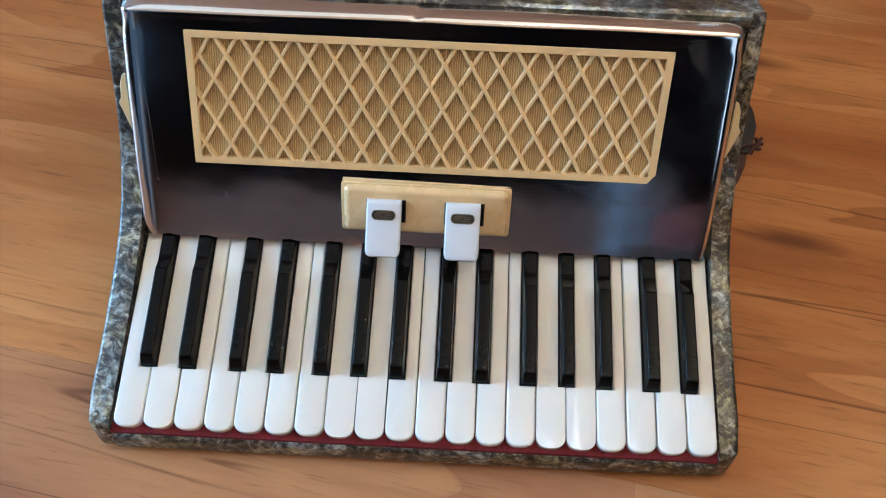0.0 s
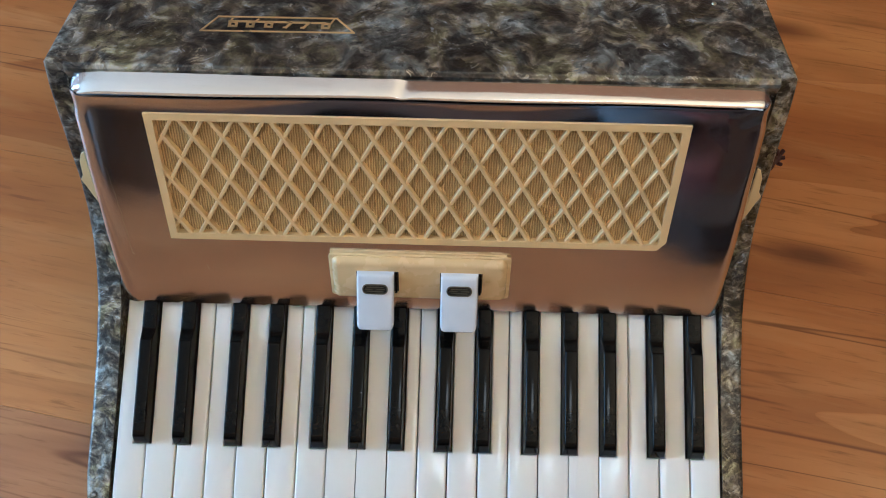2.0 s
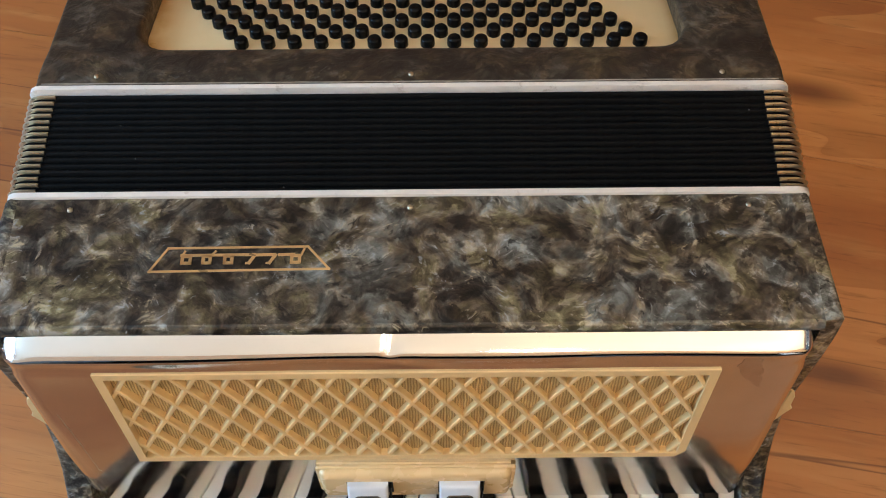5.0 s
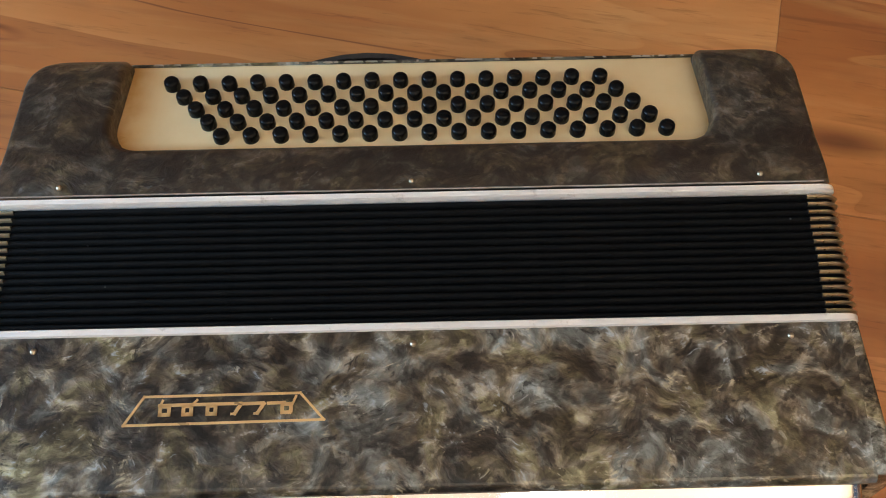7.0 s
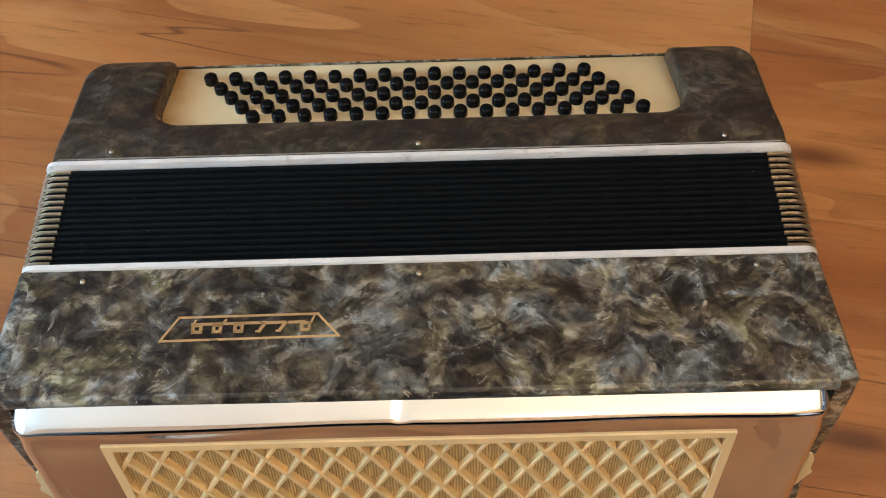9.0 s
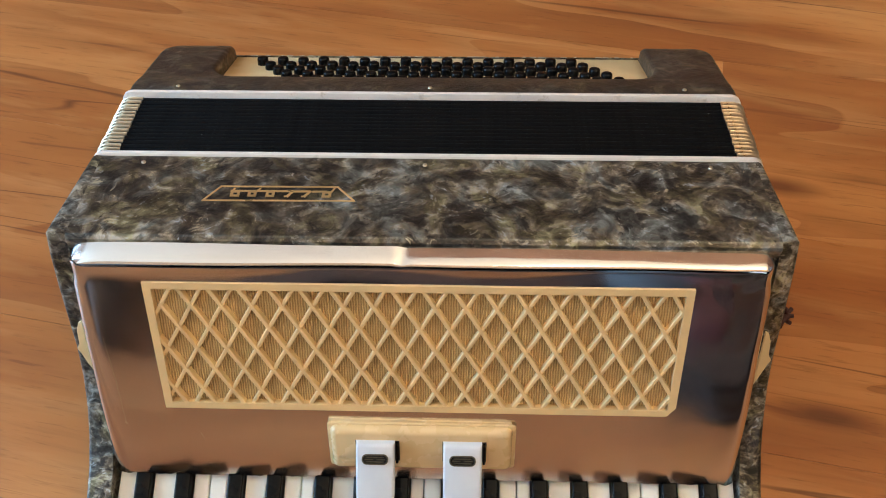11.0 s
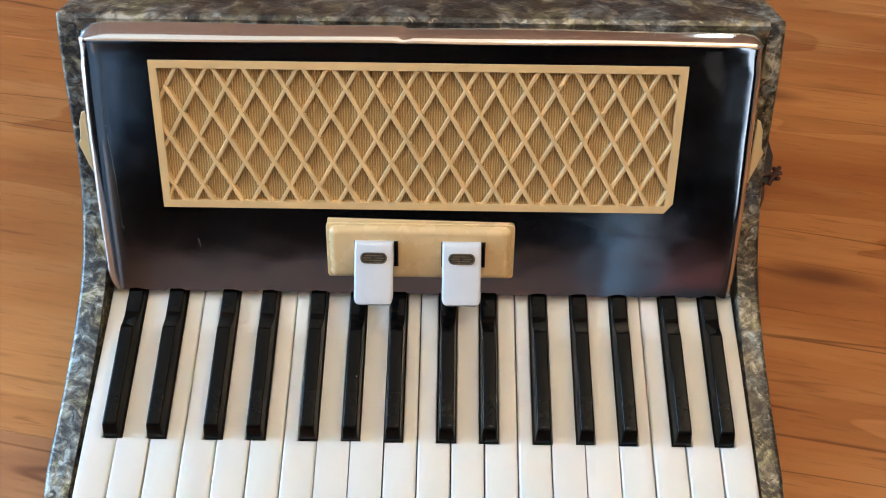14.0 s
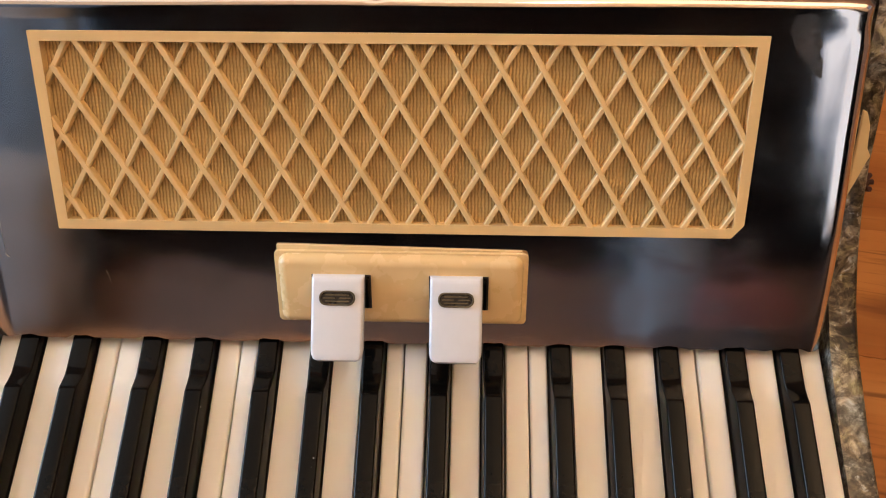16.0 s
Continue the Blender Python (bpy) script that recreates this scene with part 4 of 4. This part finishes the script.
bm = bmesh.new()
for k in range(44):
    x = random.uniform(-0.150, 0.148)
    w = random.uniform(0.0010, 0.0060)
    prism(bm, [(x, 0.03460 + random.uniform(0, 0.0003)), (x + w, 0.03455), (x + w * 0.9, 0.03560), (x + w * 0.2, 0.03575)], 0.0009, 0.00125, "z")
tagged(part("worn_edge", bm, WORN, bplate, "", 0), "pale chips along the worn rim", "", "", "stuff")


def button_mesh():
    bm = bmesh.new()
    last = None
    for r, z in ((0.0041, -0.0008), (0.0042, 0.0), (0.0041, 0.0036), (0.0039, 0.0045), (0.0034, 0.0052), (0.0025, 0.0056), (0.0012, 0.0058)):
        row = [bm.verts.new((r * math.cos(2 * math.pi * k / 14), r * math.sin(2 * math.pi * k / 14), z)) for k in range(14)]
        if last:
            for k in range(14):
                bm.faces.new((last[k], last[(k + 1) % 14], row[(k + 1) % 14], row[k]))
        last = row
    bm.faces.new(last)
    return bm


button = None
for row in range(5):
    for k in range(16):
        at = PLATE @ pose(-0.1307 + 0.00757 * row + 0.01528 * k, 0.0197 - 0.00912 * row, random.uniform(-0.0004, 0.0003))
        if button is None:
            button = part("bass_button", button_mesh(), BUTTON, accordion, "", 50, at)
        else:
            again(button, accordion, at)

# ---- pins along both boxes
pin = None
for x, y in ((-0.1726, 0.2745), (-0.0022, 0.2745), (0.1678, 0.2745), (-0.1712, 0.3530), (-0.0022, 0.3530), (0.1655, 0.3530)):
    at = pose(x, y, front(y), TILT)
    if pin is None:
        pin = part("pin", dome(0.0015, 0.0011), STEEL, accordion, "small nickel pin head", 60, at)
    else:
        again(pin, accordion, at)

# ---- gilt emblem: an open trapezium with a row of joined plain bars and links
emblem = tagged(new("emblem"), "gilt metal emblem with a trapezium outline")
emblem.parent = accordion
EMB = pose(-0.0852, 0.2475, front(0.2475) + 0.0001, TILT)
emblem.matrix_basis = EMB


def strip(pts, w, h, closed):
    bm = bmesh.new()
    n = len(pts)
    for i in range(n if closed else n - 1):
        p, q = Vector(pts[i]), Vector(pts[(i + 1) % n])
        d = (q - p).normalized() * w * 0.5
        s = Vector((-d.y, d.x))
        prism(bm, [tuple(p - d + s), tuple(q + d + s), tuple(q + d - s), tuple(p - d - s)], 0, h, "z")
    return bm


part("outline", strip([(-0.0437, -0.0064), (0.0437, -0.0055), (0.0330, 0.0064), (-0.0355, 0.0060)], 0.0011, 0.0004, True), GOLD, emblem, "", 0)
for a, b in ((-0.0285, 0.0070), (0.0080, 0.0168), (0.0192, 0.0262)):
    part("joining_bar", strip([(a, 0.0021), (b, 0.0023)], 0.0014, 0.0004, False), GOLD, emblem, "", 0)
for a, b in ((-0.0281, -0.0242), (-0.0179, -0.0145), (-0.0074, -0.0039), (0.0253, 0.0291)):
    part("square_link", strip([(a, 0.0016), (b, 0.0016), (b, -0.0020), (a, -0.0020)], 0.0016, 0.0004, True), GOLD, emblem, "", 0)
for a in (0.0046, 0.0146):
    part("slanted_bar", strip([(a, -0.0020), (a + 0.0026, 0.0020)], 0.0016, 0.0004, False), GOLD, emblem, "", 0)
    part("short_bar", strip([(a - 0.0014, -0.0022), (a, -0.0022)], 0.0010, 0.0004, False), GOLD, emblem, "", 0)
for a, b in (((-0.0281, 0.0022), (-0.0272, 0.0042)), ((-0.0140, 0.0022), (-0.0122, 0.0042)), ((0.0298, 0.0018), (0.0312, 0.0050))):
    part("tail", strip([a, b], 0.0010, 0.0004, False), GOLD, emblem, "", 0)

# ---- cream fins beside the cover
for s in (-1, 1):
    bm = bmesh.new()
    prism(bm, [(0.0, 0.0), (0.0030 * s, 0.008), (0.0052 * s, 0.0150), (0.0070 * s, 0.0195), (0.0050 * s, 0.0230), (0.0042 * s, 0.0330), (0.0020 * s, 0.0390), (0.0, 0.040)], 0, 0.0016, "z")
    bevel(bm, 0.0004, 1)
    part("side_tab", bm, CREAM, accordion, "small cream plastic tab", 35, pose(CX + s * 0.1972, 0.1685, 0.1290, 66))

# ---- bass strap across the end
bm = bmesh.new()
prof = []
for k in range(25):
    x = -0.17 + 0.34 * k / 24
    prof.append((x - 0.030, 0.418 + 0.032 * math.cos(math.pi * (k / 24 - 0.5)) ** 3.5))
prism(bm, prof + [(x, y - 0.003) for x, y in prof[::-1]], 0.045, 0.100, "z")
part("bass_strap", bm, LEATHER, accordion, "black leather bass strap")

# ---- shoulder strap end with its knotted lace, by the side
def strap_band(line, width, thick):
    bm = bmesh.new()
    rows = [[bm.verts.new((x + a, y, z + c)) for a, c in ((0, 0), (0, thick), (-width, thick + 0.004), (-width, 0.004))] for x, y, z in line]
    for a, b in zip(rows, rows[1:]):
        for k in range(4):
            bm.faces.new((a[k], a[(k + 1) % 4], b[(k + 1) % 4], b[k]))
    bm.faces.new(rows[0])
    bm.faces.new(rows[-1])
    bevel(bm, 0.0008, 2, None, 50)
    return bm


strap = part("shoulder_strap", strap_band([(0.232, 0.332, 0.060), (0.250, 0.310, 0.056), (0.2565, 0.292, 0.052), (0.2570, 0.276, 0.050), (0.2530, 0.262, 0.048), (0.2480, 0.252, 0.045)], 0.034, 0.003), LEATHER, accordion, "black leather strap end")
part("strap_tip", strap_band([(0.2480, 0.254, 0.042), (0.2465, 0.244, 0.038), (0.2420, 0.234, 0.033), (0.2350, 0.224, 0.028), (0.2260, 0.216, 0.024)], 0.024, 0.003), LACE, strap, "dark brown leather strap tip")
knot_at = Vector((0.2545, 0.2585, 0.0490))
for k in range(6):
    a = k * 1.05
    pts = [knot_at + Vector((0.0065 * math.cos(a) * s + 0.002 * math.cos(4 * s), 0.0075 * math.sin(a * 1.7) * s, 0.0030 * math.sin(a + 2 * s))) for s in (-1, -0.5, 0, 0.5, 1)]
    part("lace", tube(pts, 0.0016, 7), LACE, strap, "dark red knotted lace", 60)
part("lace", tube([(0.228, 0.2555, 0.0545), (0.240, 0.2520, 0.0530), (0.2480, 0.2570, 0.0515), (0.2560, 0.2600, 0.0500)], 0.0014, 7), LACE, strap, "dark red knotted lace", 60)

# ---------------------------------------------------------------- floor boards
LAY = pose(0.146, -0.008, 0, 0, 0, -10)
LANE, BOARD = 0.196, 1.285
ROOM = (-3.0, 2.4, -1.1, 0.95)


def board_mesh():
    return block(0.0001, BOARD - 0.0001, 0.0001, LANE - 0.0001, -0.0018, 0.0, 0.0002, 1)


def cut_board(at):
    """A board sawn off where it meets the walls."""
    bm = board_mesh()
    bm.transform(at)
    for co, no in (((ROOM[0], 0, 0), (-1, 0, 0)), ((ROOM[1], 0, 0), (1, 0, 0)), ((0, ROOM[2], 0), (0, -1, 0)), ((0, ROOM[3], 0), (0, 1, 0))):
        bmesh.ops.bisect_plane(bm, geom=bm.verts[:] + bm.edges[:] + bm.faces[:], plane_co=co, plane_no=no, clear_outer=True)
    bm.transform(at.inverted())
    return bm


shared = {}
for lane in range(-10, 11):
    start = {-1: 0.0, 2: 0.02}.get(lane, random.uniform(0.50, 0.53) if -4 < lane < 7 else random.uniform(0, BOARD))
    for k in range(-5, 4):
        at = LAY @ pose(start + k * BOARD, lane * LANE, random.uniform(-0.0002, 0))
        mat = PALE_WOOD if lane < 0 else WOOD
        ends = [at @ Vector((x, y, 0)) for x in (0, BOARD) for y in (0, LANE)]
        inside = [ROOM[0] < p.x < ROOM[1] and ROOM[2] < p.y < ROOM[3] for p in ends]
        if all(inside):
            if mat not in shared:
                shared[mat] = part("plank", board_mesh(), mat, floor, "", 30, at)
            else:
                again(shared[mat], floor, at)
            continue
        bm = cut_board(at)
        if bm.verts:
            part("plank", bm, mat, floor, "", 30, at)
